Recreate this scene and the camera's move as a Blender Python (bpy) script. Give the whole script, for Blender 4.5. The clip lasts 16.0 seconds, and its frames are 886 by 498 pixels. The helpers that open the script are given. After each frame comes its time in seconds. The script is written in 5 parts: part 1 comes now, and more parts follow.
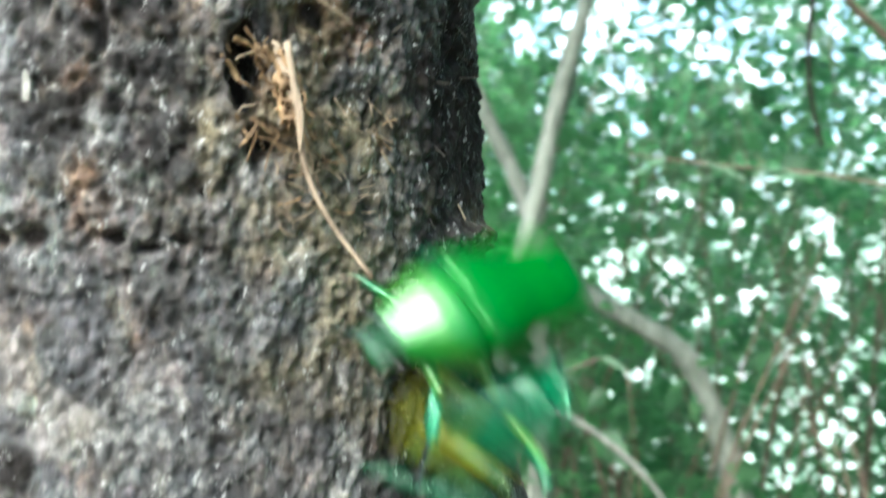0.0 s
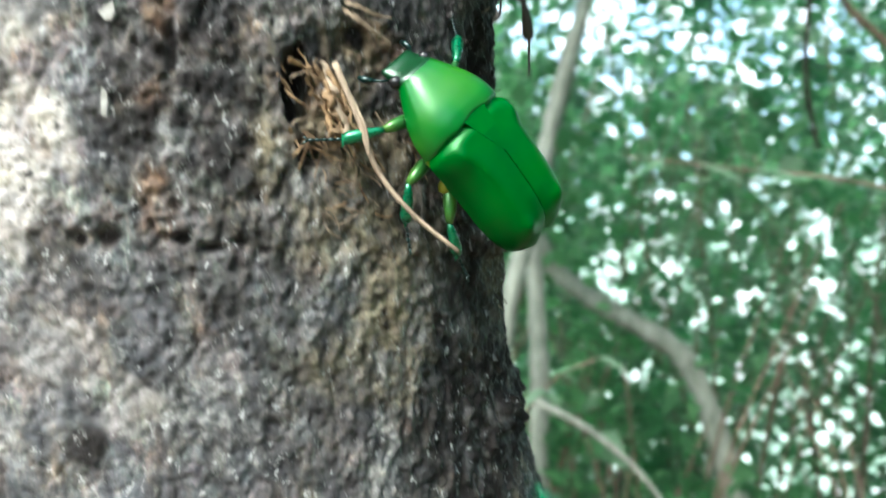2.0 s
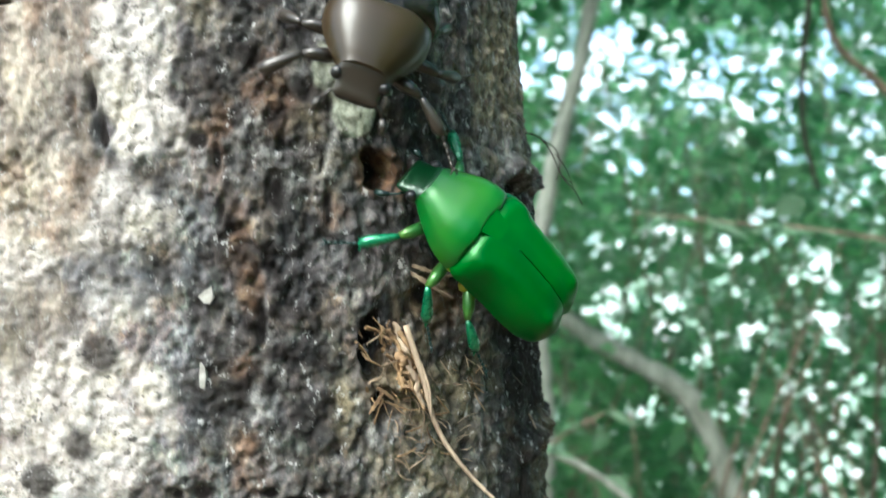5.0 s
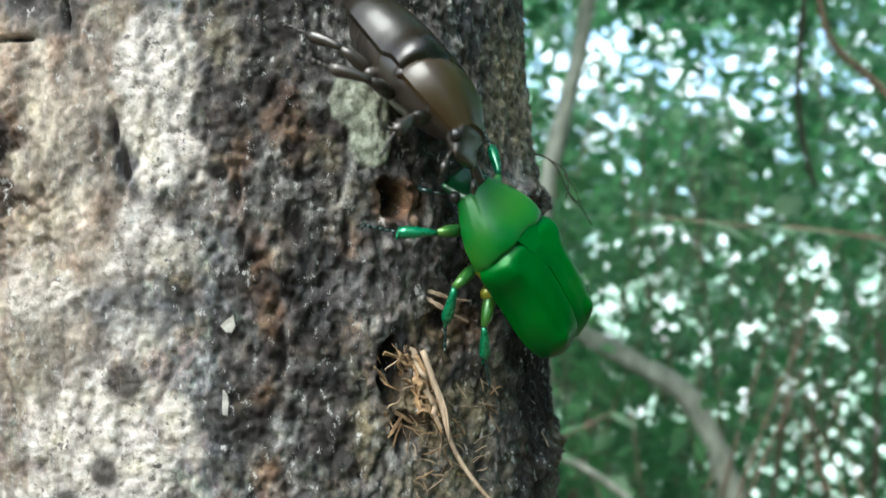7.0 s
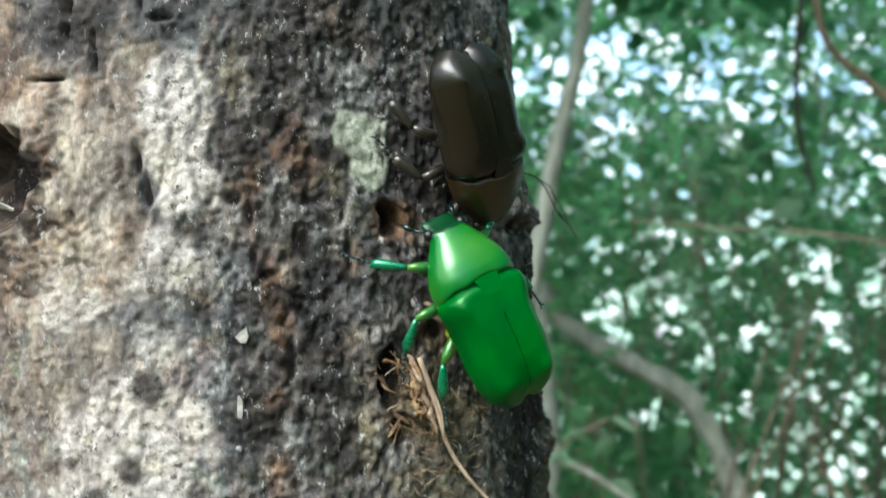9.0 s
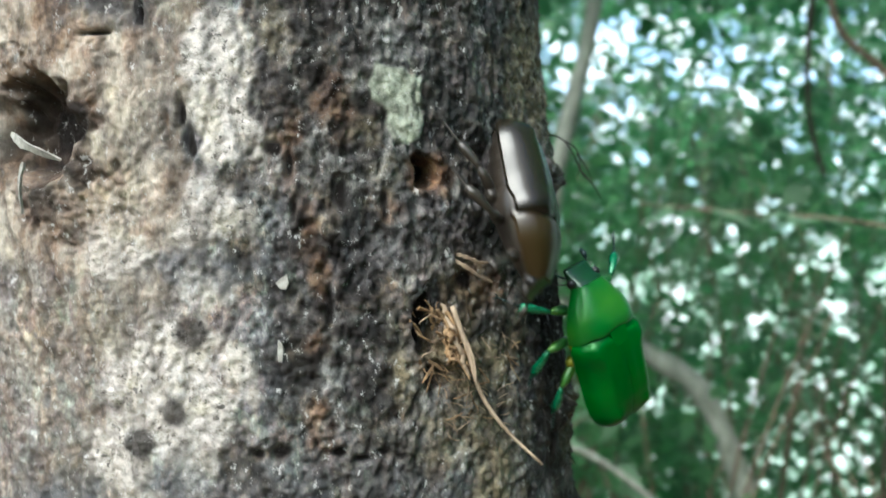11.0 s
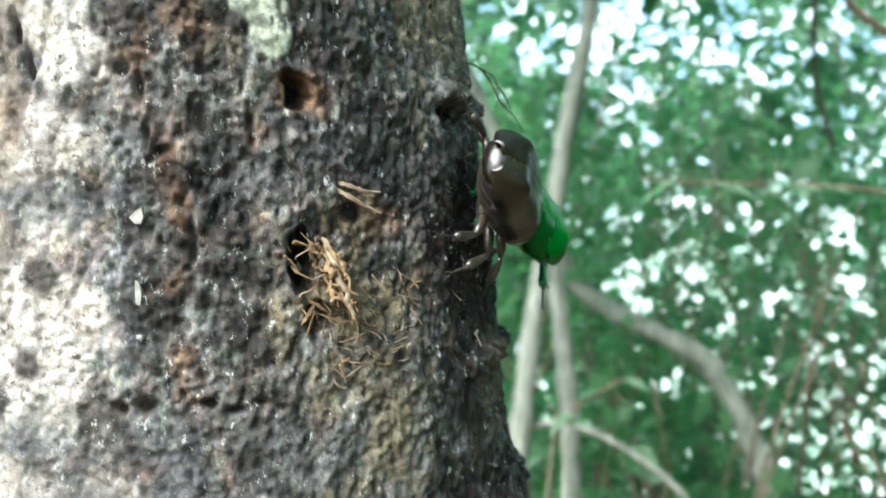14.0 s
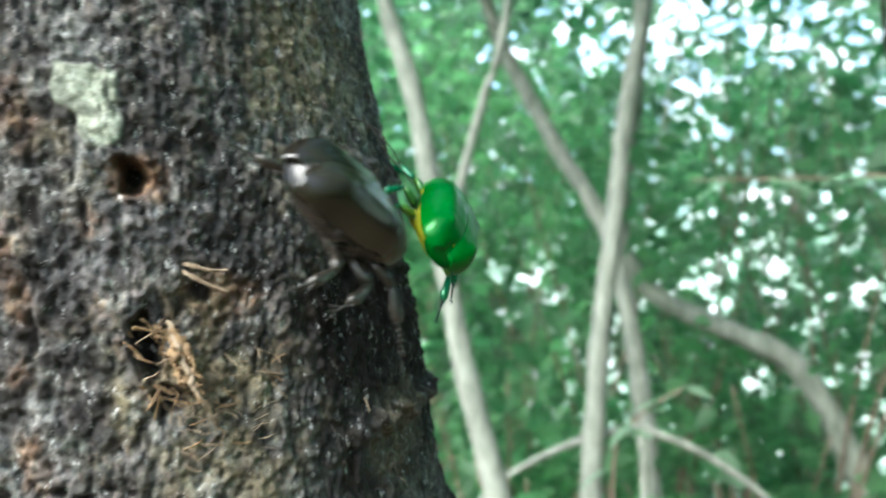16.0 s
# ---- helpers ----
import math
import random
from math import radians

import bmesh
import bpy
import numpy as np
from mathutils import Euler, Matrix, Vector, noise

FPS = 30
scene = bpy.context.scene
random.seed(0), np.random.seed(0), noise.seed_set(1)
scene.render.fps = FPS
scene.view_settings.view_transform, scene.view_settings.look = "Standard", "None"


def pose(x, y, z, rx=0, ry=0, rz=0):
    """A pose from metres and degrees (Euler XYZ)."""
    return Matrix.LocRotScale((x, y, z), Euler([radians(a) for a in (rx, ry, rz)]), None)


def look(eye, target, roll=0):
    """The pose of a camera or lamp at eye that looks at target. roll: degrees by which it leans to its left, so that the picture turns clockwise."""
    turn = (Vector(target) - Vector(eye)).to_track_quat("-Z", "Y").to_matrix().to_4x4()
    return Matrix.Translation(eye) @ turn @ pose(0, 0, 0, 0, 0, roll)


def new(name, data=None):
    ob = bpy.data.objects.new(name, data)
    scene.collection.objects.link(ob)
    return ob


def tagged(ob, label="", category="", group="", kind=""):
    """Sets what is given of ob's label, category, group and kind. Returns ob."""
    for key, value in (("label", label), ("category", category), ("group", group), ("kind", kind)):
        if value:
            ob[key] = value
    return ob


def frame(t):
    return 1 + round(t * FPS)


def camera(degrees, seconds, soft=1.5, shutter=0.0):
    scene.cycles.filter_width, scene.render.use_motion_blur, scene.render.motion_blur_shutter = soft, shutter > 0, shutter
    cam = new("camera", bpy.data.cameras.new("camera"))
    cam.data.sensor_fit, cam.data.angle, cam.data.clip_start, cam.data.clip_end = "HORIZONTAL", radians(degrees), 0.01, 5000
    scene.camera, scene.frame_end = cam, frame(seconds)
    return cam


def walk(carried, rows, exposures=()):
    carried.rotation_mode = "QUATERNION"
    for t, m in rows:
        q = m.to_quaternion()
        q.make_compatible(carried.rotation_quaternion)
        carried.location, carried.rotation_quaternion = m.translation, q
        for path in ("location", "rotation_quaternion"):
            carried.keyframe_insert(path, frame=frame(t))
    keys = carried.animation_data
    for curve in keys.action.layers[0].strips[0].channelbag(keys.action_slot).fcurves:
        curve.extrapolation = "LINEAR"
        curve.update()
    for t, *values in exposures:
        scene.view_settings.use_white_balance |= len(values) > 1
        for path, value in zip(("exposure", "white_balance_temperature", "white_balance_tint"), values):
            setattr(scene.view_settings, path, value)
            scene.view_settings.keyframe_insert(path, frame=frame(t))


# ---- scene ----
cam = camera(59.6, 16.0, soft=1.5, shutter=0.9)
cam.data.dof.use_dof = True
cam.data.dof.focus_distance = 0.108
cam.data.dof.aperture_fstop = 26.0
# seconds, eye, Euler angles in degrees
PATH = [
    (0.0, 0.00486, 0.00027, 1.40407, 88.412, -1.715, 2.312),
    (0.5, 0.00318, -0.00399, 1.39900, 87.771, -3.145, 2.095),
    (1.0, 0.00234, -0.00532, 1.39713, 87.662, -2.758, 2.128),
    (1.5, 0.00327, -0.00740, 1.39956, 87.988, -2.260, 2.060),
    (2.0, 0.00098, -0.00933, 1.40413, 88.464, -1.803, 2.129),
    (2.5, -0.00103, -0.01288, 1.41264, 88.992, -2.229, 2.152),
    (3.0, -0.00281, -0.01145, 1.41871, 89.485, -1.768, 2.239),
    (3.5, -0.00150, -0.01272, 1.42085, 89.688, -1.805, 2.229),
    (4.0, -0.00349, -0.01484, 1.42231, 89.842, -1.998, 2.317),
    (4.5, -0.00482, -0.01609, 1.42278, 89.817, -2.049, 2.333),
    (5.0, -0.00761, -0.01942, 1.43255, 91.068, -1.136, 2.169),
    (7.5, -0.00997, -0.02338, 1.43809, 91.234, -0.440, 1.999),
    (8.0, -0.00961, -0.02711, 1.44114, 91.759, -0.267, 1.960),
    (10.5, -0.00725, -0.03466, 1.42990, 90.992, 0.392, 2.487),
    (11.0, -0.01236, -0.03554, 1.43168, 90.611, -0.277, 2.661),
    (11.5, -0.00613, -0.03269, 1.42590, 89.652, -0.612, 1.977),
    (12.0, 0.00101, -0.02776, 1.42121, 88.666, 0.358, 1.943),
    (12.5, 0.00530, -0.01582, 1.41986, 89.315, 1.788, 3.024),
    (13.0, 0.00773, -0.01436, 1.41869, 89.600, 1.709, 3.021),
    (13.5, 0.00824, -0.01943, 1.42082, 89.670, 1.787, 3.212),
    (14.0, 0.00586, -0.02246, 1.42253, 89.842, 1.661, 3.632),
    (14.5, 0.00883, -0.02327, 1.42432, 90.039, 1.533, 3.750),
    (15.0, 0.01480, -0.02377, 1.42710, 90.208, 1.646, 4.335),
    (15.5, 0.02772, -0.02266, 1.42983, 90.412, 2.773, 6.506),
    (16.0, 0.03817, -0.01551, 1.42979, 90.750, 4.716, 9.065),
]
walk(cam, [(t, pose(*r)) for t, *r in PATH], [(0.0, 1.92, 5870, 0.0), (1.2, 1.66, 5870, 0.0), (5.0, 1.6, 5870, 0.0), (7.5, 1.2, 5870, 0.0), (11.0, 1.15, 5870, 0.0), (12.5, 1.5, 5870, 0.0), (13.5, 1.75, 5870, 0.0), (16.0, 1.8, 5870, 0.0)])

# ---- world, sun ----
SUN_AZ, SUN_EL = 236.0, 48.0      # azimuth counted from +x towards +y: a veiled sun, high on the left
world = bpy.data.worlds.new("forest_sky")
scene.world = world
world.use_nodes = True
wn, wl = world.node_tree.nodes, world.node_tree.links
sky = wn.new("ShaderNodeTexSky")
sky.sky_type = "NISHITA"
sky.sun_disc = False
sky.sun_elevation = radians(SUN_EL)
sky.sun_rotation = radians(90 - SUN_AZ)
sky.air_density, sky.dust_density = 1.0, 4.5
wn["Background"].inputs["Strength"].default_value = 0.15
wl.new(sky.outputs["Color"], wn["Background"].inputs["Color"])
sun_data = bpy.data.lights.new("sun", "SUN")
sun_data.energy, sun_data.angle, sun_data.color = 1.8, radians(36), (1.0, 0.985, 0.96)
sun = new("sun", sun_data)
sd = Vector((math.cos(radians(SUN_AZ)) * math.cos(radians(SUN_EL)), math.sin(radians(SUN_AZ)) * math.cos(radians(SUN_EL)), math.sin(radians(SUN_EL))))
sun.matrix_world = look(sd * 50, (0, 0, 0))


# ---- materials ----
class Mat:
    """A small helper round one node material."""

    def __init__(self, name):
        self.m = bpy.data.materials.new(name)
        self.m.use_nodes = True
        self.n, self.l = self.m.node_tree.nodes, self.m.node_tree.links
        self.b = self.n["Principled BSDF"]
        self.co = self.n.new("ShaderNodeTexCoord").outputs["Object"]

    def noise(self, scale, detail=4, rough=0.6, stretch=(1, 1, 1)):
        mp = self.n.new("ShaderNodeMapping")
        mp.inputs["Scale"].default_value = stretch
        self.l.new(self.co, mp.inputs["Vector"])
        t = self.n.new("ShaderNodeTexNoise")
        t.inputs["Scale"].default_value, t.inputs["Detail"].default_value, t.inputs["Roughness"].default_value = scale, detail, rough
        self.l.new(mp.outputs[0], t.inputs["Vector"])
        return t.outputs["Fac"]

    def chips(self, scale, stretch=(1, 1, 1), wobble=0.0012):
        """Ragged cells: a random grey for each and the distance to its border."""
        mp = self.n.new("ShaderNodeMapping")
        mp.inputs["Scale"].default_value = stretch
        nz = self.n.new("ShaderNodeTexNoise")
        nz.inputs["Scale"].default_value, nz.inputs["Detail"].default_value = 700, 3
        self.l.new(self.co, nz.inputs["Vector"])
        off = self.n.new("ShaderNodeVectorMath")
        off.operation = "MULTIPLY_ADD"
        off.inputs[1].default_value = (wobble,) * 3
        self.l.new(nz.outputs["Color"], off.inputs[0])
        self.l.new(self.co, off.inputs[2])
        self.l.new(off.outputs[0], mp.inputs["Vector"])
        out = []
        for feature in ("F1", "DISTANCE_TO_EDGE"):
            v = self.n.new("ShaderNodeTexVoronoi")
            v.feature = feature
            v.inputs["Scale"].default_value = scale
            self.l.new(mp.outputs[0], v.inputs["Vector"])
            out.append(v.outputs["Color" if feature == "F1" else "Distance"])
        return out

    def ramp(self, fac, *stops):
        r = self.n.new("ShaderNodeValToRGB")
        e = r.color_ramp.elements
        while len(e) < len(stops):
            e.new(0.5)
        for k, (p, c) in zip(e, stops):
            k.position = p
            k.color = (*c, 1) if len(c) == 3 else c
        self.l.new(fac, r.inputs[0])
        return r.outputs[0]

    def mix(self, fac, a, b, blend="MIX"):
        x = self.n.new("ShaderNodeMix")
        x.data_type, x.blend_type = "RGBA", blend
        for s, v in ((x.inputs[0], fac), (x.inputs[6], a), (x.inputs[7], b)):
            if isinstance(v, (int, float)):
                s.default_value = v
            elif isinstance(v, tuple):
                s.default_value = (*v, 1)
            else:
                self.l.new(v, s)
        return x.outputs[2]

    def math(self, op, a, b=0.0):
        x = self.n.new("ShaderNodeMath")
        x.operation = op
        x.use_clamp = True
        for s, v in zip(x.inputs, (a, b)):
            if isinstance(v, (int, float)):
                s.default_value = v
            else:
                self.l.new(v, s)
        return x.outputs[0]

    def attr(self, name):
        a = self.n.new("ShaderNodeAttribute")
        a.attribute_name = name
        return a.outputs["Fac"]

    def set(self, **kw):
        for k, v in kw.items():
            s = self.b.inputs[k.replace("_", " ")]
            if isinstance(v, (int, float)):
                s.default_value = v
            elif isinstance(v, tuple):
                s.default_value = (*v, 1) if len(v) == 3 and s.type == "RGBA" else v
            else:
                self.l.new(v, s)
        return self

    def bump(self, fac, strength, distance):
        x = self.n.new("ShaderNodeBump")
        x.inputs["Strength"].default_value, x.inputs["Distance"].default_value = strength, distance
        self.l.new(fac, x.inputs["Height"])
        self.l.new(x.outputs[0], self.b.inputs["Normal"])
        return self


def bark_material():
    m = Mat("mottled_bark")
    coarse = m.noise(135, 8, 0.76, (1, 1, 0.5))
    fine = m.noise(520, 7, 0.8, (1, 1, 0.7))
    speck = m.noise(1500, 3, 0.7)
    col = m.ramp(coarse, (0.39, (0.008, 0.007, 0.007)), (0.455, (0.085, 0.09, 0.091)), (0.52, (0.25, 0.243, 0.245)), (0.63, (0.58, 0.565, 0.56)))
    grain = m.ramp(fine, (0.34, (0.16, 0.15, 0.145)), (0.5, (0.9, 0.88, 0.87)), (0.66, (2.0, 1.9, 1.75)))
    col = m.mix(1.0, col, grain, "MULTIPLY")
    cell, border = m.chips(520, (1, 1, 0.6))
    tone = m.ramp(cell, (0.1, (0.30, 0.29, 0.29)), (0.45, (0.85, 0.84, 0.84)), (0.8, (1.25, 1.22, 1.18)), (0.97, (1.9, 1.85, 1.75)))
    col = m.mix(0.55, col, tone, "MULTIPLY")
    col = m.mix(0.4, col, m.ramp(border, (0.0, (0.35, 0.33, 0.33)), (0.10, (1, 1, 1))), "MULTIPLY")
    chip, _ = m.chips(1250, (1, 1, 0.7), 0.0006)
    col = m.mix(0.5, col, m.ramp(chip, (0.12, (0.35, 0.34, 0.34)), (0.5, (0.95, 0.94, 0.93)), (0.86, (1.3, 1.27, 1.22)), (0.98, (2.3, 2.2, 2.1))), "MULTIPLY")
    col = m.mix(0.10, col, m.mix(1.0, cell, (1.9, 1.85, 1.95), "MULTIPLY"), "MULTIPLY")
    hue = m.ramp(m.noise(150, 5, 0.66, (1, 1, 0.6)), (0.33, (0.62, 0.78, 0.92)), (0.41, (0.98, 0.94, 1.0)), (0.47, (0.80, 0.98, 0.90)), (0.53, (1.12, 0.98, 0.86)), (0.60, (1.06, 0.80, 0.60)), (0.68, (0.82, 0.90, 1.02)))
    col = m.mix(1.0, col, hue, "MULTIPLY")
    wash = m.ramp(m.noise(105, 5, 0.7, (1, 1, 0.7)), (0.40, (0.115, 0.125, 0.145)), (0.47, (0.21, 0.215, 0.225)), (0.53, (0.17, 0.145, 0.12)), (0.60, (0.23, 0.185, 0.12)), (0.68, (0.12, 0.115, 0.085)))
    col = m.mix(0.38, col, m.mix(1.0, wash, grain, "MULTIPLY"))
    brown = m.ramp(m.noise(160, 5, 0.6, (1, 1, 0.35)), (0.54, (0, 0, 0)), (0.68, (1, 1, 1)))
    col = m.mix(m.math("MULTIPLY", brown, 0.42), col, m.mix(1.0, (0.17, 0.095, 0.058), grain, "MULTIPLY"))
    col = m.mix(m.math("MULTIPLY", m.attr("bluish"), 0.75), col, m.ramp(m.noise(300, 5, 0.7), (0.34, (0.022, 0.024, 0.029)), (0.5, (0.078, 0.082, 0.096)), (0.68, (0.20, 0.205, 0.225))))
    col = m.mix(m.math("MULTIPLY", m.attr("right_dark"), m.ramp(m.noise(120, 4, 0.6), (0.42, (1.0, 1.0, 1.0)), (0.58, (0.55, 0.55, 0.55)))), col, (0.38, 0.375, 0.36), "MULTIPLY")
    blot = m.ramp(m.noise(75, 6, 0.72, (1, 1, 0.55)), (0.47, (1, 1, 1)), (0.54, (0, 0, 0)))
    col = m.mix(m.math("MULTIPLY", m.attr("right_dark"), m.math("MULTIPLY", blot, 0.6)), col, (0.26, 0.21, 0.18), "MULTIPLY")
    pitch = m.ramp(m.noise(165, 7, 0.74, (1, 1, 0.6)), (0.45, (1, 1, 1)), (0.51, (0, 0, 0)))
    col = m.mix(m.math("MULTIPLY", m.attr("right_dark"), m.math("MULTIPLY", pitch, 0.85)), col, (0.13, 0.10, 0.085), "MULTIPLY")
    violet = m.ramp(m.noise(120, 6, 0.7), (0.50, (0, 0, 0)), (0.60, (0.35, 0.35, 0.35)))
    col = m.mix(violet, col, m.mix(1.0, (0.21, 0.19, 0.20), grain, "MULTIPLY"))
    col = m.mix(m.math("MULTIPLY", m.attr("rust"), m.ramp(fine, (0.3, (0.25, 0.25, 0.25)), (0.6, (1, 1, 1)))), col, m.ramp(m.noise(380, 5, 0.7), (0.35, (0.07, 0.028, 0.014)), (0.55, (0.26, 0.13, 0.06)), (0.72, (0.50, 0.33, 0.18))))
    col = m.mix(m.math("MULTIPLY", m.attr("moss"), m.ramp(m.noise(420, 5, 0.7), (0.32, (0.10, 0.10, 0.10)), (0.55, (0.85, 0.85, 0.85)))), col, m.ramp(m.noise(560, 5, 0.75), (0.36, (0.06, 0.046, 0.018)), (0.50, (0.21, 0.17, 0.095)), (0.64, (0.43, 0.37, 0.25))))
    ash = m.ramp(m.noise(82, 6, 0.72, (1, 1, 0.75)), (0.525, (0, 0, 0)), (0.61, (0.7, 0.7, 0.7)))
    col = m.mix(ash, col, m.mix(1.0, m.ramp(m.noise(260, 5, 0.7), (0.38, (0.12, 0.125, 0.125)), (0.5, (0.27, 0.27, 0.265)), (0.64, (0.44, 0.43, 0.41))), grain, "MULTIPLY"))
    white = m.ramp(m.noise(640, 6, 0.8), (0.355, (0.09, 0.075, 0.06)), (0.44, (0.42, 0.38, 0.34)), (0.60, (0.76, 0.69, 0.645)))
    warm = m.ramp(m.noise(95, 6, 0.7, (1, 1, 0.6)), (0.36, (0.10, 0.055, 0.032)), (0.44, (0.30, 0.20, 0.13)), (0.52, (0.40, 0.335, 0.27)), (0.60, (0.56, 0.50, 0.41)), (0.70, (0.34, 0.29, 0.18)))
    warm = m.mix(1.0, warm, m.ramp(m.noise(330, 6, 0.75, (1, 1, 0.5)), (0.34, (0.30, 0.27, 0.25)), (0.5, (0.95, 0.93, 0.92)), (0.66, (1.5, 1.45, 1.4))), "MULTIPLY")
    col = m.mix(m.math("MULTIPLY", m.attr("tan"), 0.8), col, warm)
    white = m.mix(m.ramp(m.noise(150, 4, 0.6), (0.50, (0, 0, 0)), (0.64, (0.35, 0.35, 0.35))), white, (0.50, 0.45, 0.29))
    white = m.mix(m.ramp(m.noise(520, 3, 0.6), (0.33, (0.9, 0.9, 0.9)), (0.385, (0, 0, 0))), white, (0.07, 0.06, 0.055))
    col = m.mix(m.attr("lichen"), col, white)
    col = m.mix(m.attr("greenish"), col, m.ramp(m.noise(700, 5, 0.75), (0.35, (0.22, 0.24, 0.17)), (0.6, (0.52, 0.55, 0.44))))
    # crack and hole shade painted dark, along with knots and stains
    col = m.mix(m.attr("shade_stain"), col, (0.016, 0.013, 0.012))
    # glints painted into the colour as pale flecks
    painted_glint = m.ramp(m.noise(700, 4, 0.75, (1, 1, 0.6)), (0.60, (0, 0, 0)), (0.66, (1, 1, 1)))
    col = m.mix(m.math("MULTIPLY", painted_glint, 0.6), col, (0.55, 0.54, 0.52))
    rough = m.ramp(m.noise(300, 4, 0.6), (0.35, (0.30, 0.30, 0.30)), (0.65, (0.9, 0.9, 0.9)))
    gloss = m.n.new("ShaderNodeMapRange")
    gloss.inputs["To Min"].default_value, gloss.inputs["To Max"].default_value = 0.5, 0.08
    m.l.new(m.attr("shade_stain"), gloss.inputs["Value"])
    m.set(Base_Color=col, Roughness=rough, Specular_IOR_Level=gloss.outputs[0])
    m.bump(m.mix(0.35, m.mix(0.4, fine, speck), m.mix(0.5, cell, m.mix(0.5, border, chip))), 1.0, 0.0012)
    return m.m


def plain(name, c1, c2, scale, rough=0.8, bump=0.3, dist=0.001, stretch=(1, 1, 1), **kw):
    m = Mat(name)
    f = m.noise(scale, 5, 0.65, stretch)
    m.set(Base_Color=m.ramp(f, (0.32, c1), (0.68, c2)), Roughness=rough, **kw)
    return m.bump(f, bump, dist).m


def shell_material(name, c1, c2, rough, metallic, coat, haze=None, level=0.5):
    m = Mat(name)
    f = m.noise(130, 3, 0.5)
    col = m.ramp(f, (0.3, c1), (0.75, c2))
    if haze:
        col = m.mix(m.ramp(m.noise(90, 3, 0.5), (0.45, (0, 0, 0)), (0.75, (0.7, 0.7, 0.7))), col, haze)
    r = m.ramp(m.noise(900, 4, 0.6), (0.3, (rough * 0.92,) * 3), (0.7, (rough * 1.1,) * 3))
    m.set(Base_Color=col, Roughness=r, Metallic=metallic, Coat_Weight=coat, Coat_Roughness=0.15, Specular_IOR_Level=level)
    m.bump(m.noise(2600, 2, 0.5), 0.04, 0.00006)
    return m.m


def leaf_material(name, c1, c2, through_col):
    m = Mat(name)
    info = m.n.new("ShaderNodeNewGeometry").outputs["Random Per Island"]
    col = m.ramp(info, (0.0, c1), (1.0, c2))
    m.set(Base_Color=col, Roughness=0.42)
    tr = m.n.new("ShaderNodeBsdfTranslucent")
    tcol = m.ramp(info, (0.0, tuple(0.7 * v for v in through_col)), (1.0, tuple(1.25 * v for v in through_col)))
    m.l.new(tcol, tr.inputs[0])
    mx = m.n.new("ShaderNodeMixShader")
    mx.inputs[0].default_value = 0.55
    m.l.new(m.b.outputs[0], mx.inputs[1])
    m.l.new(tr.outputs[0], mx.inputs[2])
    m.l.new(mx.outputs[0], m.n["Material Output"].inputs[0])
    return m.m


BARK = bark_material()
STRAW = plain("torn_fibre", (0.12, 0.078, 0.048), (0.40, 0.305, 0.21), 420, 0.75, 0.5, 0.0004, (1, 1, 0.2))
FLAKE = plain("pale_flake", (0.16, 0.15, 0.13), (0.42, 0.40, 0.36), 700, 0.8, 0.4, 0.0004)
POLE = plain("pale_grey_bark", (0.14, 0.152, 0.123), (0.32, 0.335, 0.285), 28, 0.9, 0.5, 0.004, (1, 1, 0.4))
POLE_BROWN = plain("brown_bark", (0.09, 0.065, 0.045), (0.24, 0.18, 0.13), 24, 0.9, 0.5, 0.004, (1, 1, 0.4))
DARKWOOD = plain("dark_vine", (0.02, 0.017, 0.014), (0.06, 0.05, 0.04), 60, 0.9)
GREEN = shell_material("green_shell", (0.0, 0.085, 0.005), (0.001, 0.14, 0.010), 0.30, 0.25, 0.12, (0.010, 0.125, 0.002), 0.2)
GREEN_FRONT = shell_material("bright_green_shell", (0.001, 0.105, 0.008), (0.006, 0.17, 0.015), 0.32, 0.2, 0.45, (0.06, 0.21, 0.003), 0.5)
GREEN_LEG = shell_material("green_leg", (0.0, 0.11, 0.04), (0.01, 0.22, 0.09), 0.28, 0.4, 0.8)
GREEN_FACE = shell_material("green_face", (0.0, 0.03, 0.008), (0.004, 0.06, 0.015), 0.3, 0.3, 0.5)
GREEN_UNDER = shell_material("dark_green_underside", (0.0, 0.035, 0.006), (0.02, 0.10, 0.01), 0.3, 0.3, 0.4)
YELLOW = shell_material("yellow_underside", (0.15, 0.18, 0.006), (0.36, 0.36, 0.02), 0.35, 0.2, 0.4)
YELLOW_LEG = shell_material("yellow_green_leg", (0.005, 0.12, 0.03), (0.12, 0.24, 0.02), 0.32, 0.3, 0.5)
TARSUS = shell_material("dark_tarsus", (0.004, 0.018, 0.016), (0.01, 0.04, 0.035), 0.3, 0.3, 0.4)
BROWN = shell_material("bronze_brown_shell", (0.006, 0.0045, 0.0024), (0.013, 0.0095, 0.0045), 0.25, 0.0, 0.15, (0.015, 0.0125, 0.0045), 0.38)
BROWN_FRONT = shell_material("warm_brown_shell", (0.018, 0.0105, 0.003), (0.036, 0.021, 0.006), 0.32, 0.0, 0.2, (0.024, 0.019, 0.005), 0.35)
BROWN_LEG = shell_material("brown_leg", (0.022, 0.017, 0.013), (0.05, 0.04, 0.03), 0.38, 0.25, 0.5)
BLACK = shell_material("black_shell", (0.006, 0.004, 0.004), (0.016, 0.009, 0.008), 0.32, 0.0, 0.15, None, 0.3)
EYE = shell_material("dark_eye", (0.006, 0.006, 0.006), (0.012, 0.010, 0.010), 0.4, 0.0, 0.1)
TORN = plain("torn_red_wood", (0.07, 0.038, 0.018), (0.33, 0.21, 0.105), 380, 0.8, 0.5, 0.0004, (1, 1, 0.25))
